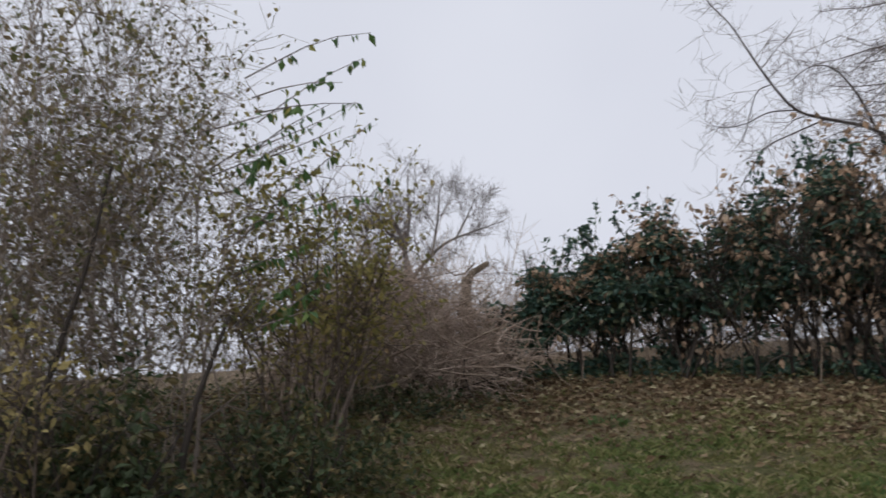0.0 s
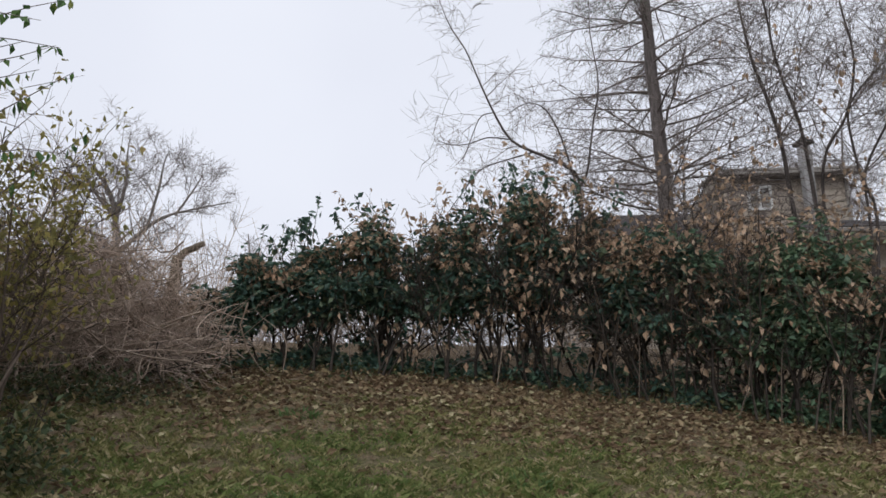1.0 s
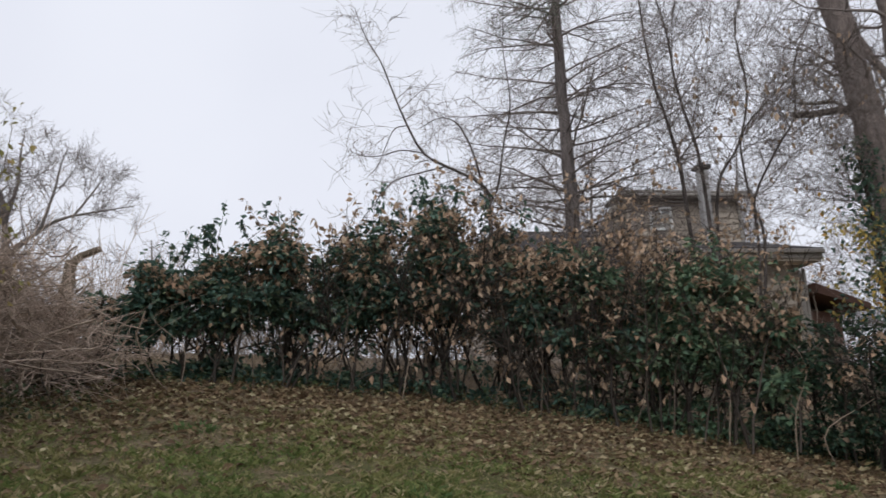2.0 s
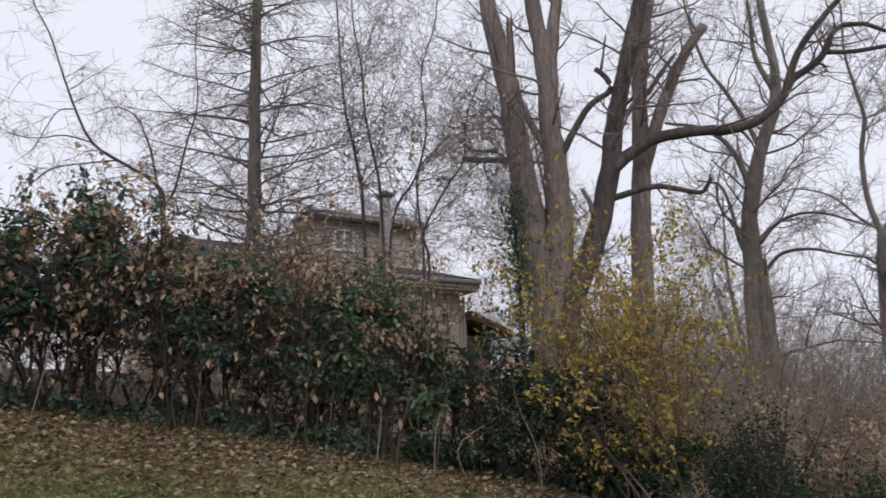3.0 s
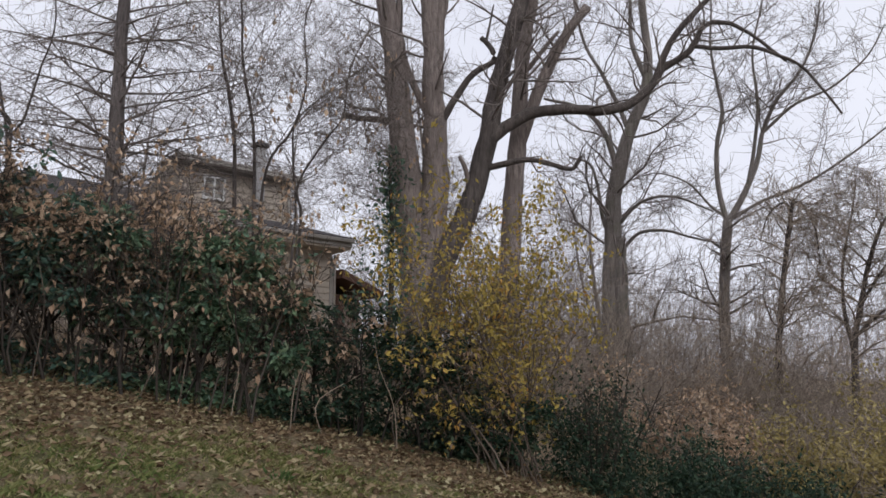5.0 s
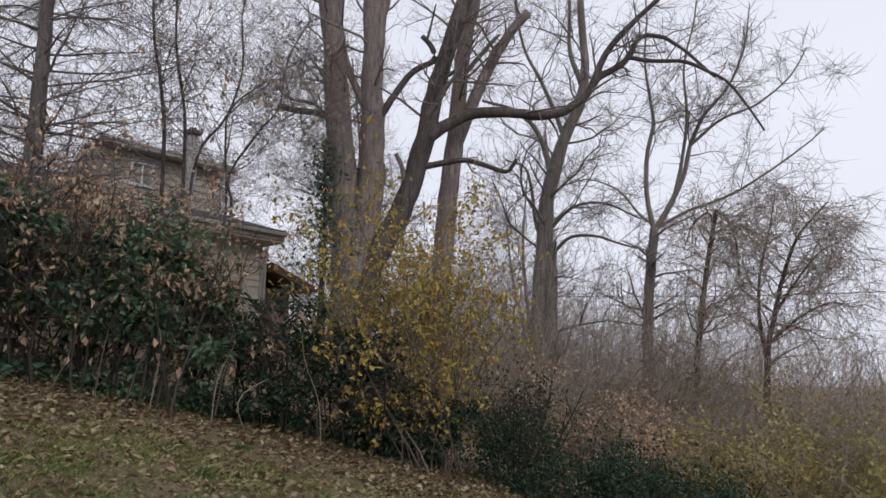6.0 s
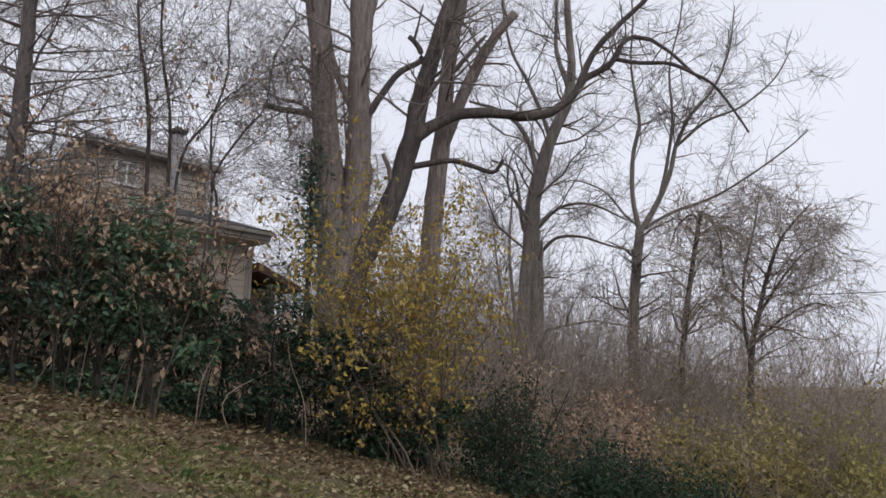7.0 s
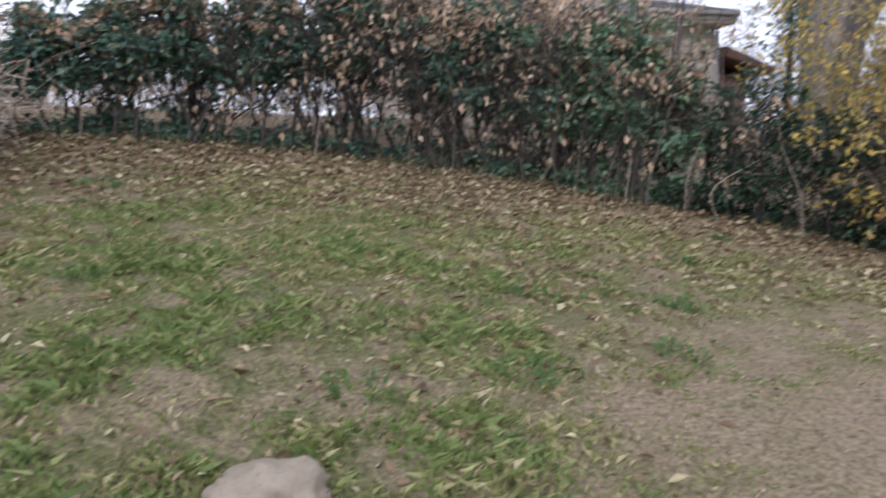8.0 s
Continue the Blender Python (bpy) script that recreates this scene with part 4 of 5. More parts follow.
bare_tree("bare_tree", "bare young tree forking into upright grey limbs", [
    ([(14.4, 7.8, gz(14.4, 7.8) - 0.1), (14.43, 7.78, 1.58), (14.43, 7.76, 2.75), (14.47, 7.69, 3.83), (14.52, 7.59, 4.86)], 0.12, 0.1),
    ([(14.52, 7.59, 4.78), (14.46, 7.71, 5.57), (14.47, 7.69, 6.46), (14.54, 7.55, 7.22), (14.51, 7.61, 7.9), (14.47, 7.68, 8.7), (14.51, 7.61, 9.8), (14.47, 7.69, 11.3)], 0.06, 0.012),
    ([(14.52, 7.59, 4.8), (14.68, 7.27, 5.39), (14.81, 7.01, 6.03), (14.87, 6.87, 6.67), (15.0, 6.58, 7.32), (15.18, 6.13, 7.87), (15.31, 5.8, 8.7), (15.37, 5.65, 9.7)], 0.07, 0.012),
    ([(14.54, 7.55, 4.86), (14.82, 6.98, 5.2), (15.14, 6.25, 5.47), (15.4, 5.56, 5.88), (15.63, 4.82, 6.4), (15.74, 4.45, 6.73)], 0.04, 0.01),
    ([(14.7, 7.24, 5.4), (14.79, 7.05, 6.28), (14.85, 6.92, 7.29), (14.84, 6.94, 8.47), (14.95, 6.68, 9.64), (15.0, 6.58, 11.1)], 0.045, 0.01),
    ([(14.5, 7.64, 4.95), (14.37, 7.87, 5.2), (14.18, 8.23, 5.72), (13.86, 8.75, 6.0), (13.59, 9.17, 5.9)], 0.03, 0.01),
    ([(14.87, 6.87, 6.65), (15.12, 6.29, 7.16), (15.37, 5.64, 7.4), (15.58, 5.0, 7.92), (15.68, 4.66, 8.5)], 0.035, 0.01)], M_BARK_PALE, M_TWIG, 91, count=4.6, per_m=9.0, L=(0.6, 1.7), tl=0.42)
bare_tree("bare_tree", "thin bare tree with purplish hanging twigs", [
    ([(13.9, 6.56, gz(13.9, 6.5) - 0.1), (13.93, 6.52, 1.6), (13.97, 6.42, 2.7), (14.04, 6.27, 3.8), (14.11, 6.12, 4.7), (14.13, 6.06, 4.97)], 0.07, 0.035),
    ([(14.12, 6.09, 4.7), (14.06, 6.22, 4.91), (13.95, 6.47, 4.7), (13.88, 6.63, 4.25)], 0.03, 0.01),
    ([(14.12, 6.08, 4.9), (14.18, 5.93, 4.84), (14.25, 5.76, 4.32), (14.26, 5.74, 3.65)], 0.03, 0.01)], M_BARK_DARK, M_TWIG_RED, 101, L=(0.7, 1.7), start=0.15, count=10.0, droop=0.22, up=-0.04)
bare_tree("weeping_tree", "bare tree with fine drooping purplish twigs", [
    ([(15.3, 5.81, gz(15.3, 5.8) - 0.1), (15.35, 5.69, 2.07), (15.4, 5.55, 2.86), (15.46, 5.36, 3.65), (15.55, 5.1, 4.42), (15.64, 4.81, 4.86), (15.74, 4.5, 5.2)], 0.075, 0.012),
    ([(15.42, 5.49, 3.05), (15.54, 5.12, 3.64), (15.67, 4.7, 4.19), (15.77, 4.3, 4.4)], 0.035, 0.008),
    ([(15.35, 5.69, 2.05), (15.31, 5.79, 3.0), (15.34, 5.72, 3.9), (15.41, 5.51, 4.8), (15.46, 5.37, 5.6)], 0.045, 0.008),
    ([(15.39, 5.57, 2.5), (15.56, 5.06, 2.96), (15.71, 4.56, 3.2), (15.8, 4.2, 3.1)], 0.03, 0.008)], M_BARK_DARK, M_TWIG_RED, 111, L=(0.8, 2.0), start=0.15, count=9.0, per_m=10.0, tl=0.5, droop=0.22, up=0.01)
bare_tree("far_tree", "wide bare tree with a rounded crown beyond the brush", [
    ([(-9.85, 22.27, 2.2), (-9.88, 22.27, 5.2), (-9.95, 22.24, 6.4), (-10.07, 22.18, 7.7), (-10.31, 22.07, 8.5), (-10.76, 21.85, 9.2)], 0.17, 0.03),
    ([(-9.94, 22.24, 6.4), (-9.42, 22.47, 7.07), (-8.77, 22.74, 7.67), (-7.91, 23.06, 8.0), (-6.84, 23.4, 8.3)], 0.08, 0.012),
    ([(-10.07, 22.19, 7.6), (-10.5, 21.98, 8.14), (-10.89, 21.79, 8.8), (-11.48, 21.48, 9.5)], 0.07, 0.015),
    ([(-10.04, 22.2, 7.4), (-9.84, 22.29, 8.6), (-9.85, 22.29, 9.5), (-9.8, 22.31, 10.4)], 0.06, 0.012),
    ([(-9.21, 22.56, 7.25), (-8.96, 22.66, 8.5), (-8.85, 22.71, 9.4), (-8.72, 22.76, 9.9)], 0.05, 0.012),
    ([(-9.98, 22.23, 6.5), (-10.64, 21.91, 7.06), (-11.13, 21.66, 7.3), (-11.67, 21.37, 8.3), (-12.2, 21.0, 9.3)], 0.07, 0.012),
    ([(-8.46, 22.86, 7.75), (-7.94, 23.05, 8.7), (-7.72, 23.12, 9.2)], 0.04, 0.01)], M_BARK_PALE, M_TWIG_HAZE, 121, dens=(0, 3.2, 3.0), per_m=9.0, tl=0.42, tr=0.0055, count=5.0, L=(0.8, 1.9), start=0.2, up=0.22, group="far trees")
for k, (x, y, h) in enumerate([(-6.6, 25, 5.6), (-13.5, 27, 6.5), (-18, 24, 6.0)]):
    bare_tree("far_tree", "slender bare tree in the distance", [([(x, y, 2.0), (x + 0.1, y, 2 + 0.5 * h), (x - 0.1, y, 2 + h)], 0.09, 0.02)], M_BARK_PALE, M_TWIG_HAZE, 130 + 5 * k, L=(1.0, 2.2), tr=0.007, count=3.6, tl=0.5, group="far trees")


def ivy_column():
    rng = np.random.default_rng(151)
    x0, y0 = 8.31, 10.95
    t = thing("ivy_clad_stump", (x0, y0, gz(x0, y0)), "slim dead stem wrapped in dark evergreen ivy", "ivy")
    P, R = trunk_part(t, "stem", [(x0, y0, gz(x0, y0) - 0.1), (x0 + 0.05, y0, 4.0), (x0 - 0.05, y0, 5.7)], 0.06, 0.03, M_STEM, 7, 14, 2)
    n = 1500
    z = 2.0 + 3.9 * rng.random(n) ** 1.2
    a, r = rng.uniform(0, 6.28, n), np.abs(rng.normal(size=n)) * (0.1 + 0.16 * (6.0 - z) + 0.1 * np.sin(z * 7))
    C = np.stack([x0 + r * np.cos(a) - 0.0 * z, y0 + r * np.sin(a), z], 1)
    child("foliage", leaves_mesh("foliage", C, rng.normal(size=(n, 3)), rng.uniform(0.08, 0.14, n), M_HEDGE, rng, 0.55), t, kind="stuff")


ivy_column()


def snag():
    t = thing("broken_snag", (-4.05, 11.3, gz(-4.05, 11.3)), "short weathered broken trunk with a bent top", "tree stump")
    trunk_part(t, "trunk", [(-4.1, 11.3, 1.9), (-4.08, 11.29, 3.3), (-4.03, 11.3, 3.95)], 0.13, 0.08, M_SNAG, 10, 12, 3)
    trunk_part(t, "broken_top", [(-4.06, 11.3, 3.8), (-3.95, 11.33, 4.0), (-3.68, 11.42, 4.16)], 0.075, 0.045, M_SNAG, 9, 8, 4)


snag()


# ---- brush pile ----
def brush_pile():
    rng = np.random.default_rng(161)
    t = thing("brush_pile", (-3.3, 7.6, gz(-3.3, 7.6)), "heap of dry tangled brown branches and twigs", "brush pile")

    def strands(n, length, r, hi, name, mat, sides=3):
        T = Tubes()
        a = rng.uniform(0, 6.283, n)
        q = np.sqrt(rng.random(n)) * 0.85
        x, y = -3.65 + 1.6 * q * np.cos(a), 7.65 + 1.0 * q * np.sin(a)
        h = hi * np.clip(1.05 - q ** 2, 0.05, 1) * rng.random(n) ** 0.6
        p = np.stack([x, y, ground_z(x, y) + h], 1)
        d = unit(np.stack([np.cos(a) * 0.3 + rng.normal(size=n), np.sin(a) * 0.3 + rng.normal(size=n), rng.normal(size=n) * 0.6 + 0.1], 1))
        l = length * rng.uniform(0.4, 1.3, (n, 1))
        bend = rng.normal(size=(n, 3)) * 0.24
        Q = [p - d * l * 0.45]
        for k in range(6):
            d = unit(d + bend + rng.normal(size=(n, 3)) * 0.10 + [0, 0, -0.07])
            Q.append(Q[-1] + d * l / 6)
        Q = np.stack(Q, 1)
        Q[:, :, 2] = np.maximum(Q[:, :, 2], ground_z(Q[:, :, 0], Q[:, :, 1]) + 0.01)
        T.bulk(Q, r * rng.uniform(0.5, 1.5, (n, 1)) * np.linspace(1, 0.4, 7)[None], sides)
        child(name, T.mesh(name, mat), t, kind="stuff")

    strands(2700, 0.85, 0.0045, 1.35, "twigwork", M_BRUSH)
    strands(420, 1.25, 0.0075, 1.3, "branchwork", M_STEM_PALE, 4)
    strands(120, 1.0, 0.006, 0.6, "dark_twigwork", M_STEM)


brush_pile()


# ---- big bush on the left of the lawn ----
def left_bush():
    rng = np.random.default_rng(171)
    x0, y0 = -3.9, 4.0
    t = thing("large_bush", (x0, y0, gz(x0, y0)), "tall tangled bush with small bronze and green leaves", "bush")
    T, tw = Tubes(), []
    for k in range(36):
        x, y = -4.2 + rng.uniform(-0.95, 0.95), 4.1 + rng.uniform(-0.8, 0.8)
        a = rng.uniform(0, 6.28)
        bough(T, rng, (x, y, gz(x, y) - 0.05), (0.2 * math.cos(a) - 0.12, 0.2 * math.sin(a) - 0.05, 1), rng.uniform(1.5, 4.4) * (0.75 if x > -3.8 else 1.0), rng.uniform(0.008, 0.018), 2, (0, 4.2, 4.2), 0.34, 0.09, 0.03, 1.0, 4, 0.3, tw, 0.12)
    e, d, q = twig_out(T, rng, tw, 8.0, 0.34, 0.0028, 1.5, 0.0, droop=0.05)
    child("brushwood", T.mesh("brushwood", M_TWIG_RED), t, kind="stuff")
    keep = rng.random(len(e)) < 0.42
    C = np.concatenate([e[keep], q[keep], (e[keep] + q[keep]) / 2])
    C = C + rng.normal(size=C.shape) * 0.025
    child("foliage", leaves_mesh("foliage", C, rng.normal(size=C.shape) + [0, 0, -0.6], rng.uniform(0.035, 0.07, len(C)), M_LEFT, rng, 0.6), t, kind="stuff")
    # leaning main stems
    trunk_part(t, "main_stem", [(-3.95, 3.35, gz(-3.95, 3.35) - 0.05), (-3.76, 3.4, 1.95), (-3.6, 3.5, 2.7), (-3.56, 3.6, 3.3)], 0.024, 0.008, M_STEM, 8, 16, 5)
    trunk_part(t, "main_stem", [(-3.22, 3.8, gz(-3.22, 3.8) - 0.05), (-3.15, 3.88, 1.75), (-2.98, 4.0, 2.35)], 0.026, 0.012, M_STEM, 8, 16, 6)
    # long shoots with larger green leaves
    S, CC, DD = Tubes(), [], []
    for k in range(24):
        p = np.array([-3.05 + rng.normal() * 0.12, 4.15 + rng.normal() * 0.2, rng.uniform(2.2, 3.9)])
        P = bough(S, rng, p, (1.0, rng.normal() * 0.25, rng.uniform(-0.1, 0.8)), rng.uniform(0.5, 1.0), 0.006, 0, (0,), wob=0.1, up=-0.04)
        m = rng.integers(7, 15)
        s = rng.uniform(0.3, 1, m) * (len(P) - 1)
        i = np.minimum(s.astype(int), len(P) - 2)
        CC.append(P[i] + (P[i + 1] - P[i]) * (s - i)[:, None]), DD.append(rng.normal(size=(m, 3)) * 0.5 + [0.2, 0, -0.9])
    child("shoot_growth", S.mesh("shoot_growth", M_TWIG), t, kind="stuff")
    CC, DD = np.concatenate(CC), np.concatenate(DD)
    child("green_foliage", leaves_mesh("green_foliage", CC, DD, rng.uniform(0.055, 0.10, len(CC)), M_GREENLEAF, rng, 0.5), t, "fresh green pointed leaves", "stuff")


left_bush()
low_shrub(-3.5, 3.45, 0.8, 0.55, 0.85, 181, M_UNDER, "leafy green undergrowth at the bush's foot", 300, (0.05, 0.085), "undergrowth")
low_shrub(-2.75, 4.35, 0.7, 0.6, 0.55, 182, M_UNDER, "leafy green undergrowth at the bush's foot", 220, (0.04, 0.07), "undergrowth")
leggy_bush("ochre_bush", "low tangled bush with brown and ochre leaves", -3.75, 3.0, 1.25, 0.7, 186, M_OCHRE, 16, (0.04, 0.07), 0.0, 0.5, 2, M_STEM_BROWN)
leggy_bush("olive_bush", "tangled bush with olive and yellow leaves", -3.3, 5.15, 2.1, 0.5, 183, M_OLIVE, 16, (0.045, 0.075), 0.0, 0.8, 2, M_STEM_BROWN)
leggy_bush("olive_bush", "tangled twiggy bush with ochre leaves", -4.0, 6.4, 1.8, 0.6, 185, M_OLIVE, 14, (0.035, 0.06), 0.1, 0.35, 2, M_BRUSH)
low_shrub(-3.1, 6.5, 0.9, 0.3, 0.22, 184, M_UNDER, "low dark ground ivy along the brush", 70, (0.04, 0.07), "undergrowth")

# ---- thickets beyond the hedge ----
def thicket(name, label, cx, cy, ax, ay, n, h, mat, seed, r=0.006, lean=0.35):
    """Dense bare brushwood that nobody could count."""
    rng = np.random.default_rng(seed)
    x, y = cx + ax * rng.uniform(-1, 1, n), cy + ay * rng.uniform(-1, 1, n)
    p = np.stack([x, y, ground_z(x, y) - 0.05], 1)
    T = Tubes()
    l = h * rng.uniform(0.45, 1.1, (n, 1))
    d = unit(np.stack([rng.normal(size=n) * lean, rng.normal(size=n) * lean, np.ones(n)], 1))
    bend = rng.normal(size=(n, 3)) * 0.10
    Q = [p]
    for k in range(6):
        d = unit(d + bend + rng.normal(size=(n, 3)) * 0.09)
        Q.append(Q[-1] + d * l / 6)
    Q = np.stack(Q, 1)
    T.bulk(Q, r * rng.uniform(0.7, 1.6, (n, 1)) * np.linspace(1, 0.4, 7)[None], 3)
    m = n * 5
    w = rng.integers(0, n, m)
    s = rng.integers(2, 6, m)
    o = Q[w, s]
    dd = unit(unit(Q[w, s + 1] - o) + rng.normal(size=(m, 3)) * 0.6)
    ll = 0.22 * h * rng.uniform(0.4, 1.3, (m, 1))
    W = [o]
    for k in range(2):
        dd = unit(dd + rng.normal(size=(m, 3)) * 0.25)
        W.append(W[-1] + dd * ll / 2)
    T.bulk(np.stack(W, 1), 0.6 * r * np.array([1, 0.75, 0.4])[None] * np.ones((m, 1)), 3)
    ob = new(name, T.mesh(name, mat))
    return tagged(ob, label, "thicket", kind="stuff")


thicket("thicket", "bare brown brushwood between the tree trunks", 12.6, 9.2, 2.4, 2.8, 1000, 3.7, M_TWIG_RED, 201, 0.006, 0.6)
thicket("thicket", "bare brown brushwood on the lower slope", 14.6, 5.4, 2.2, 2.6, 850, 3.7, M_TWIG_RED, 202, 0.0055, 0.6)
thicket("far_thicket", "bare woodland in the distance, paled for haze", 26, 22, 9, 6, 700, 6.5, M_TWIG_HAZE, 203, 0.012)
thicket("far_thicket", "bare woodland across the valley, paled for haze", 36, 12, 6, 9, 650, 6.0, M_TWIG_HAZE, 204, 0.013)
thicket("far_thicket", "bare woodland behind the brush pile, paled for haze", -11, 26, 12, 3, 450, 4.5, M_TWIG_HAZE, 205, 0.012)
thicket("brush_growth", "dry brown brushwood rising behind the pile", -4.3, 10.4, 1.9, 0.8, 260, 1.9, M_BRUSH, 207, 0.005)
thicket("brush_growth", "bare twiggy growth behind the hedge", 3.5, 11.6, 7.5, 1.2, 1000, 1.7, M_TWIG_RED, 206, 0.006, 0.7)
thicket("brush_growth", "faded tan growth on the lower slope", 21, 2.5, 4.5, 6.5, 900, 4.4, M_BRUSH, 208, 0.009, 0.4)
thicket("far_thicket", "bare woodland down the valley, paled for haze", 40, -6, 7, 14, 900, 6.0, M_TWIG_HAZE, 209, 0.016)
for k, (x, y, rx, h, mat, n) in enumerate([(9.9, 5.5, 0.95, 1.35, M_DEAD, 280), (10.4, 3.7, 1.0, 1.5, M_OCHRE, 340), (10.3, 2.3, 1.1, 1.6, M_OLIVE, 420), (12.0, 4.2, 1.3, 2.1, M_OCHRE, 300), (12.0, 2.4, 1.4, 2.3, M_OCHRE, 420), (11.4, 6.6, 1.0, 1.8, M_DEAD, 230), (9.4, 6.9, 0.9, 1.5, M_DEAD, 190), (10.0, 4.5, 0.9, 1.2, M_OCHRE, 260), (11.2, 3.0, 1.0, 1.9, M_OLIVE, 340), (12.9, 6.2, 1.0, 2.0, M_OCHRE, 160), (13.0, 1.0, 1.5, 2.6, M_OLIVE, 420), (14.0, 2.6, 1.4, 3.0, M_OCHRE, 380), (11.4, 1.2, 1.2, 1.7, M_OCHRE, 380)]):
    low_shrub(x, y, rx, rx, h, 211 + k, mat, "twiggy shrub with faded ochre leaves", n, (0.05, 0.09), "ochre_shrub", M_TWIG_RED, 12)

# ---- ground cover ----
def scatter(n, rng, r0=1.2, r1=9.2):
    a = np.radians(rng.uniform(-62, 68, n))
    r = np.sqrt(rng.uniform(r0 ** 2, r1 ** 2, n))
    return r * np.sin(a), r * np.cos(a)


def blades(name, label, x, y, g, mat, rng, low, high, width):
    """Bent tapering blades at the given places; g sets how tall they grow."""
    n = len(x)
    p = np.stack([x, y, ground_z(x, y) - 0.005], 1)
    h = rng.uniform(low, high, (n, 1)) * (0.5 + 0.8 * g[:, None])
    d = unit(np.concatenate([rng.normal(size=(n, 2)) * 0.65, np.ones((n, 1))], 1))
    s = unit(np.cross(d, rng.normal(size=(n, 3)))) * width
    bend = np.concatenate([rng.normal(size=(n, 2)) * 0.5, np.zeros((n, 1))], 1)
    V = np.stack([p - s, p + s, p + d * h * 0.6 + s * 0.8, p + d * h + bend * h], 1)
    F = (np.arange(n)[:, None, None] * 4 + np.array([[0, 1, 2], [0, 2, 3]])[None]).reshape(-1, 3)
    tagged(new(name, mesh_of(name, V.reshape(-1, 3), F, mat)), label, "grass", kind="stuff")


def grass():
    rng = np.random.default_rng(301)
    x, y = scatter(330000, rng)
    hedge_fade = np.clip((hedge_y(x) - y + 0.6) / 2.2, 0.15, 1)
    g = np.clip((0.35 + patchy(x, y, 1.1)) * (0.05 + 1.2 * patchy(x + 3, y, 6.3)) - 0.05, 0.16, 1) * (1 - 0.93 * bare(x, y)) * hedge_fade
    k = rng.random(len(x)) < g
    blades("grass", "short thin autumn grass in patches", x[k], y[k], g[k], M_GRASS, rng, 0.018, 0.055, 0.0034)
    # greener growth on the middle of the lawn
    x, y = scatter(200000, rng, 1.2, 7.0)
    zone = np.clip(1.4 - np.hypot((x - 0.3) / 2.9, (y - 4.1) / 2.5), 0, 1)
    g = zone * np.clip(1.7 * patchy(x + 1.0, y * 1.1, 2.1) * (0.3 + patchy(x, y, 7.7)) - 0.2, 0.05, 1) * (1 - bare(x, y))
    k = rng.random(len(x)) < g
    blades("green_grass", "greener grass in soft clumps on the lawn", x[k], y[k], g[k], M_LUSH, rng, 0.025, 0.065, 0.0036)


def litter():
    rng = np.random.default_rng(302)
    x, y = scatter(90000, rng)
    near_hedge = np.clip(1 - (hedge_y(x) - y) / 2.6, 0, 1)
    k = rng.random(len(x)) < np.clip(0.14 + 0.9 * near_hedge + 0.5 * (patchy(x, y, 0.8) - 0.5), 0.06, 1) * (0.45 + 0.9 * patchy(x + 2, y, 5.3))
    k &= rng.random(len(x)) > 0.6 * bare(x, y)
    k &= rng.random(len(x)) < np.clip((y - 2.6) / 2.6, 0.3, 1)
    x, y = x[k], y[k]
    n = len(x)
    C = np.stack([x, y, ground_z(x, y) + rng.uniform(0.008, 0.03, n)], 1)
    D = np.concatenate([rng.normal(size=(n, 2)), rng.normal(size=(n, 1)) * 0.25], 1)
    me = leaves_mesh("fallen_leaves", C, D, rng.uniform(0.03, 0.085, n), M_LITTER, rng, 0.6, 0.35, 0.0)
    tagged(new("fallen_leaves", me), "scattered tan and yellow fallen leaves", "foliage", kind="stuff")


def weeds(x0, y0, r, n, seed, label="tuft of bright green weeds in the lawn"):
    rng = np.random.default_rng(seed)
    s = thing("weed_tuft", (x0, y0, gz(x0, y0)), label, "weed", "weed tufts in the lawn")
    a, q = rng.uniform(0, 6.28, n), r * np.sqrt(rng.random(n))
    x, y = x0 + q * np.cos(a), y0 + q * np.sin(a)
    C = np.stack([x, y, ground_z(x, y)], 1)
    D = np.stack([np.cos(a) * 0.5, np.sin(a) * 0.5, np.full(n, 0.9)], 1) + rng.normal(size=(n, 3)) * 0.3
    child("foliage", leaves_mesh("foliage", C, D, rng.uniform(0.04, 0.085, n), M_WEED, rng, 0.25, 0.3, 0.0), s, kind="stuff")


def stone():
    rng = np.random.default_rng(303)
    bm = bmesh.new()
    bmesh.ops.create_icosphere(bm, subdivisions=4, radius=1.0)
    for v in bm.verts:
        k = 1 + 0.28 * noise.noise(v.co * 1.6) + 0.13 * noise.noise(v.co * 4) + 0.05 * noise.noise(v.co * 11)
        v.co = Vector((v.co.x * 0.2 * k, v.co.y * 0.17 * k, v.co.z * 0.11 * k))
        v.co += Vector((0.05, 2.7, gz(0.05, 2.7) + 0.015))
    s = thing("stone", (0.05, 2.7, gz(0.05, 2.7)), "flat pale grey-brown stone sunk in the grass", "stone")
    part("body", bm, M_STONE, s, smooth=True)


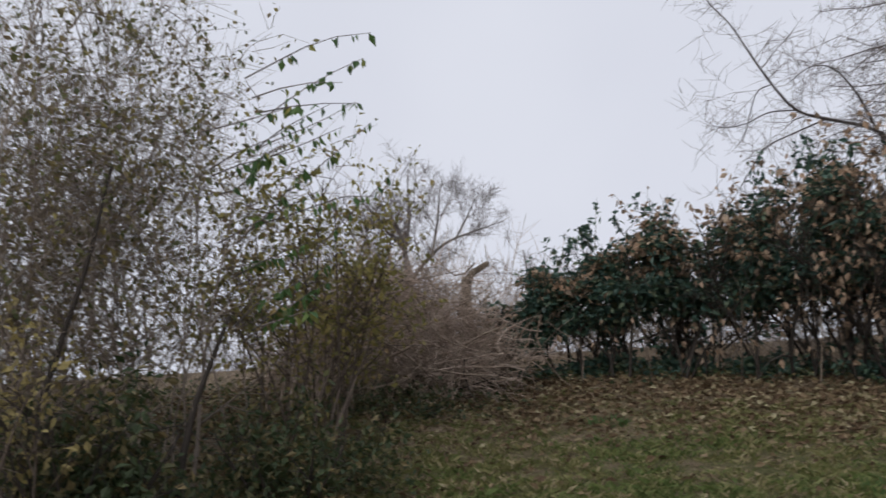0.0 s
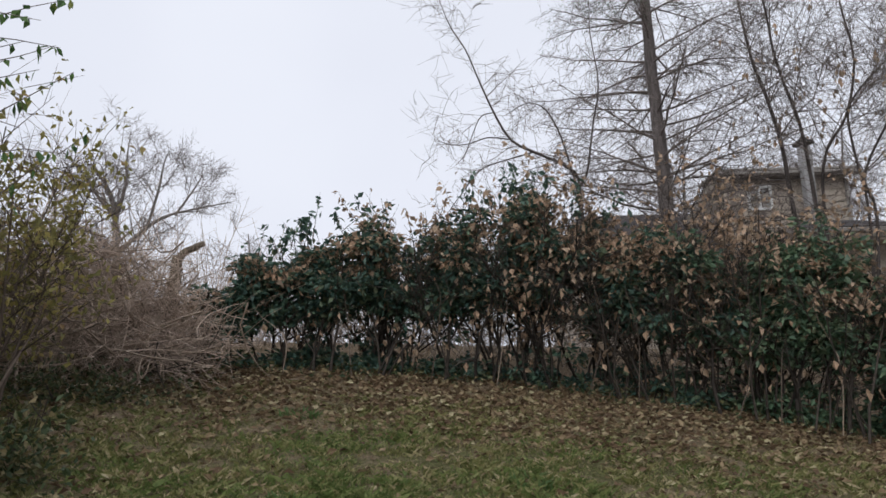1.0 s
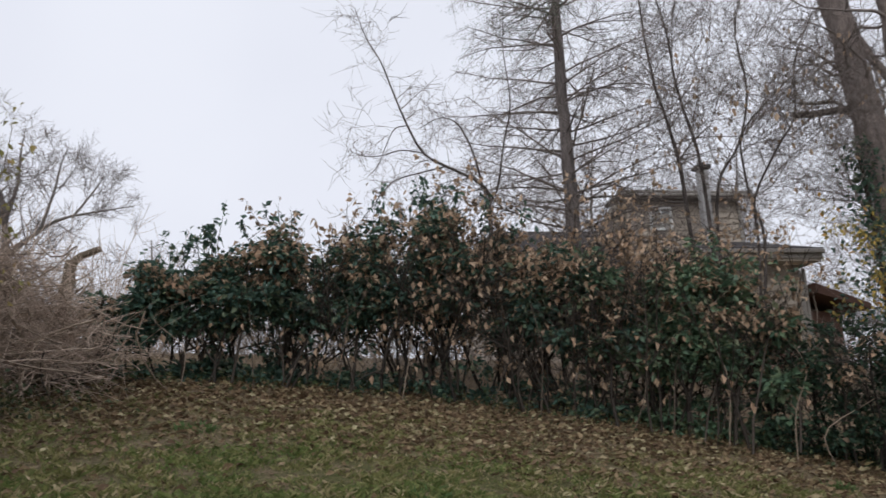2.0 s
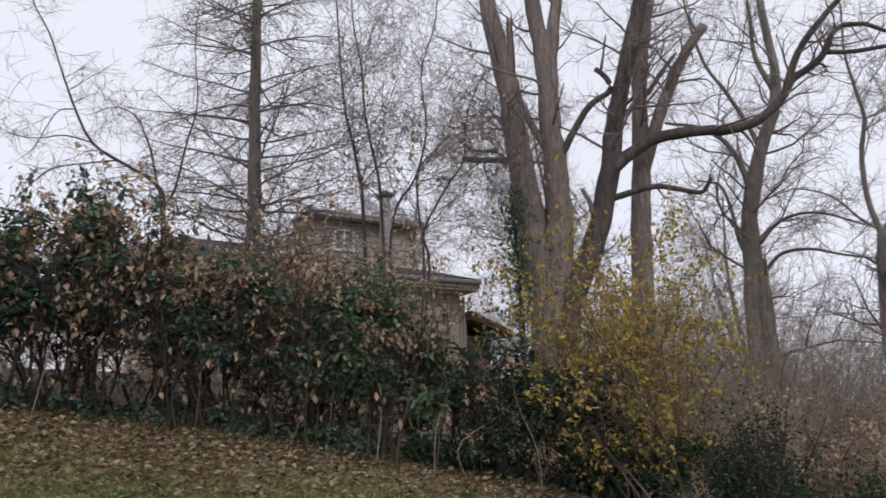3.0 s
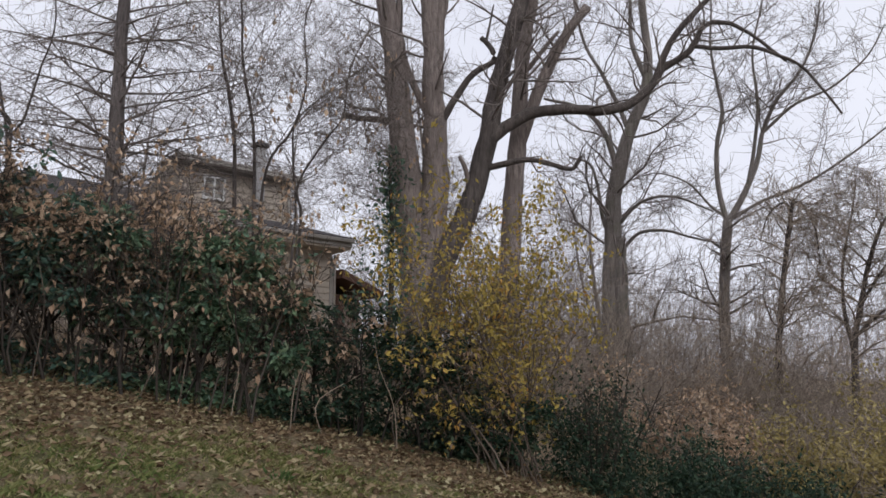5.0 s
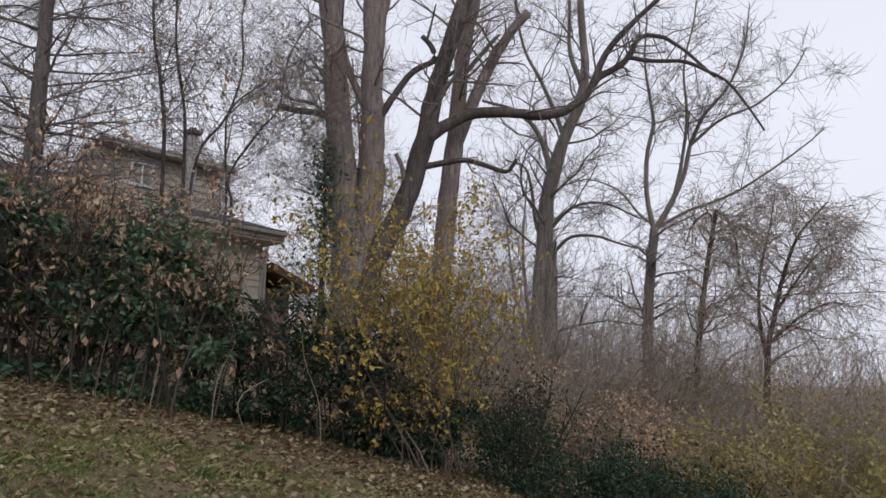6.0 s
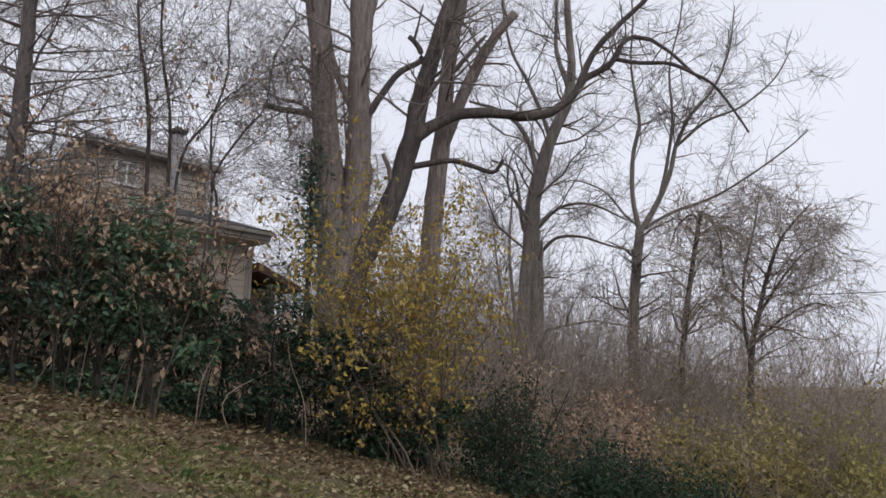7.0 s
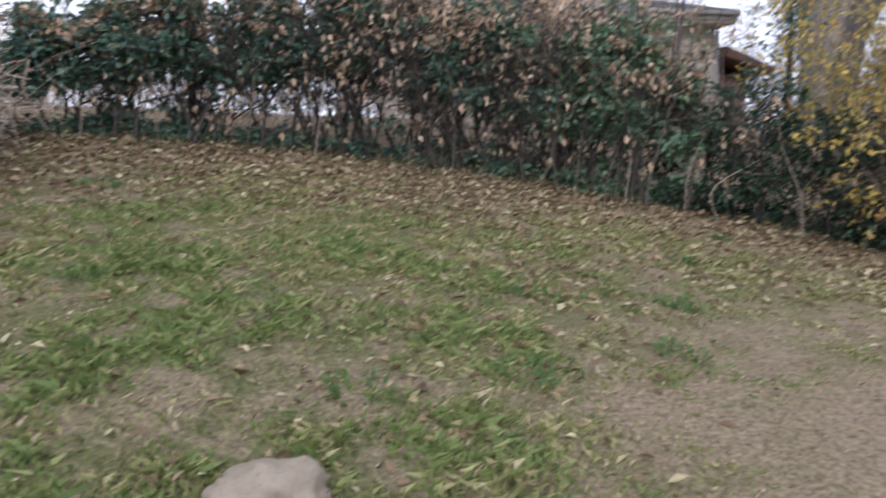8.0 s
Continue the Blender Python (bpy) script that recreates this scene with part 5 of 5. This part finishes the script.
def ground_ivy():
    rng = np.random.default_rng(304)
    x, y = scatter(26000, rng, 3.0, 9.5)
    edge = -2.3 + 0.35 * (y - 6) + 0.3 * np.sin(3 * y)
    k = (x < edge) & (rng.random(len(x)) < np.clip((edge - x) / 0.8, 0, 1)) | ((hedge_y(x) - y < 0.22 + 0.12 * np.sin(4 * x)) & (x > -2) & (rng.random(len(x)) < 0.5))
    x, y = x[k], y[k]
    n = len(x)
    C = np.stack([x, y, ground_z(x, y) + rng.uniform(0.01, 0.14, n)], 1)
    D = rng.normal(size=(n, 3)) * [1, 1, 0.4]
    me = leaves_mesh("ground_ivy", C, D, rng.uniform(0.035, 0.075, n), M_UNDER, rng, 0.6, 0.3, 0.1)
    tagged(new("ground_ivy", me), "dark leafy ground cover along the lawn's edge", "ground cover", kind="stuff")


grass()
litter()
ground_ivy()
for k, (x, y, r, n) in enumerate([(0.52, 5.3, 0.13, 70), (4.05, 6.4, 0.12, 60), (1.6, 4.7, 0.12, 40), (-1.2, 6.6, 0.16, 60), (2.6, 4.6, 0.15, 60), (3.2, 5.6, 0.1, 40), (1.2, 3.6, 0.16, 60), (0.4, 3.4, 0.14, 50), (2.2, 3.9, 0.14, 50), (-0.9, 4.6, 0.12, 50)]):
    weeds(x, y, r, n, 310 + k)
stone()


# ---- wire and far things down the slope ----
def wire():
    t = thing("overhead_wire", (24.2, 6.2, gz(24.2, 6.2)), "thin dark overhead wire", "wire")
    T = Tubes()
    s = np.linspace(0, 1, 30)[:, None]
    P = np.array([22.0, 22.0, 5.2]) * (1 - s) + np.array([26.5, -14.0, 5.2]) * s
    P[:, 2] -= 3.6 * (s * (1 - s))[:, 0]
    T.add(P, np.full(30, 0.012), 5)
    child("cable", T.mesh("cable", M_IRON), t)
    for p in (P[0], P[-1]):
        trunk_part(t, "pole", [(p[0], p[1], gz(p[0], p[1]) - 0.2), (p[0], p[1], 3.0), (p[0], p[1], 5.5)], 0.12, 0.09, M_BARK_DARK, 10, 8, 7)


wire()


def far_house(x, y, w, d, h, wall, roof, label):
    z = gz(x, y) - 0.2
    t = thing("far_house", (x, y, z), label, "house")
    part("wall", box(x - w / 2, y - d / 2, z, x + w / 2, y + d / 2, z + h), wall, t)
    a, b = w / 2 + 0.4, d / 2 + 0.4
    part("roof", prism([(x - a, y - b, z + h + 0.004), (x + a, y - b, z + h + 0.004), (x + a, y + b, z + h + 0.004), (x - a, y + b, z + h + 0.004)], [(x - a * 0.1, y - b, z + h + 0.55), (x + a * 0.1, y - b, z + h + 0.55), (x + a * 0.1, y + b, z + h + 0.55), (x - a * 0.1, y + b, z + h + 0.55)]), roof, t)


far_house(22.4, 19.8, 3.6, 4, 0.55, M_ROOFBROWN, M_ROOFBROWN, "low reddish brown building seen through the trees")
far_house(28.5, 11.4, 3.5, 5, 0.9, M_WHITE, M_FLUE, "small white shed down the slope")
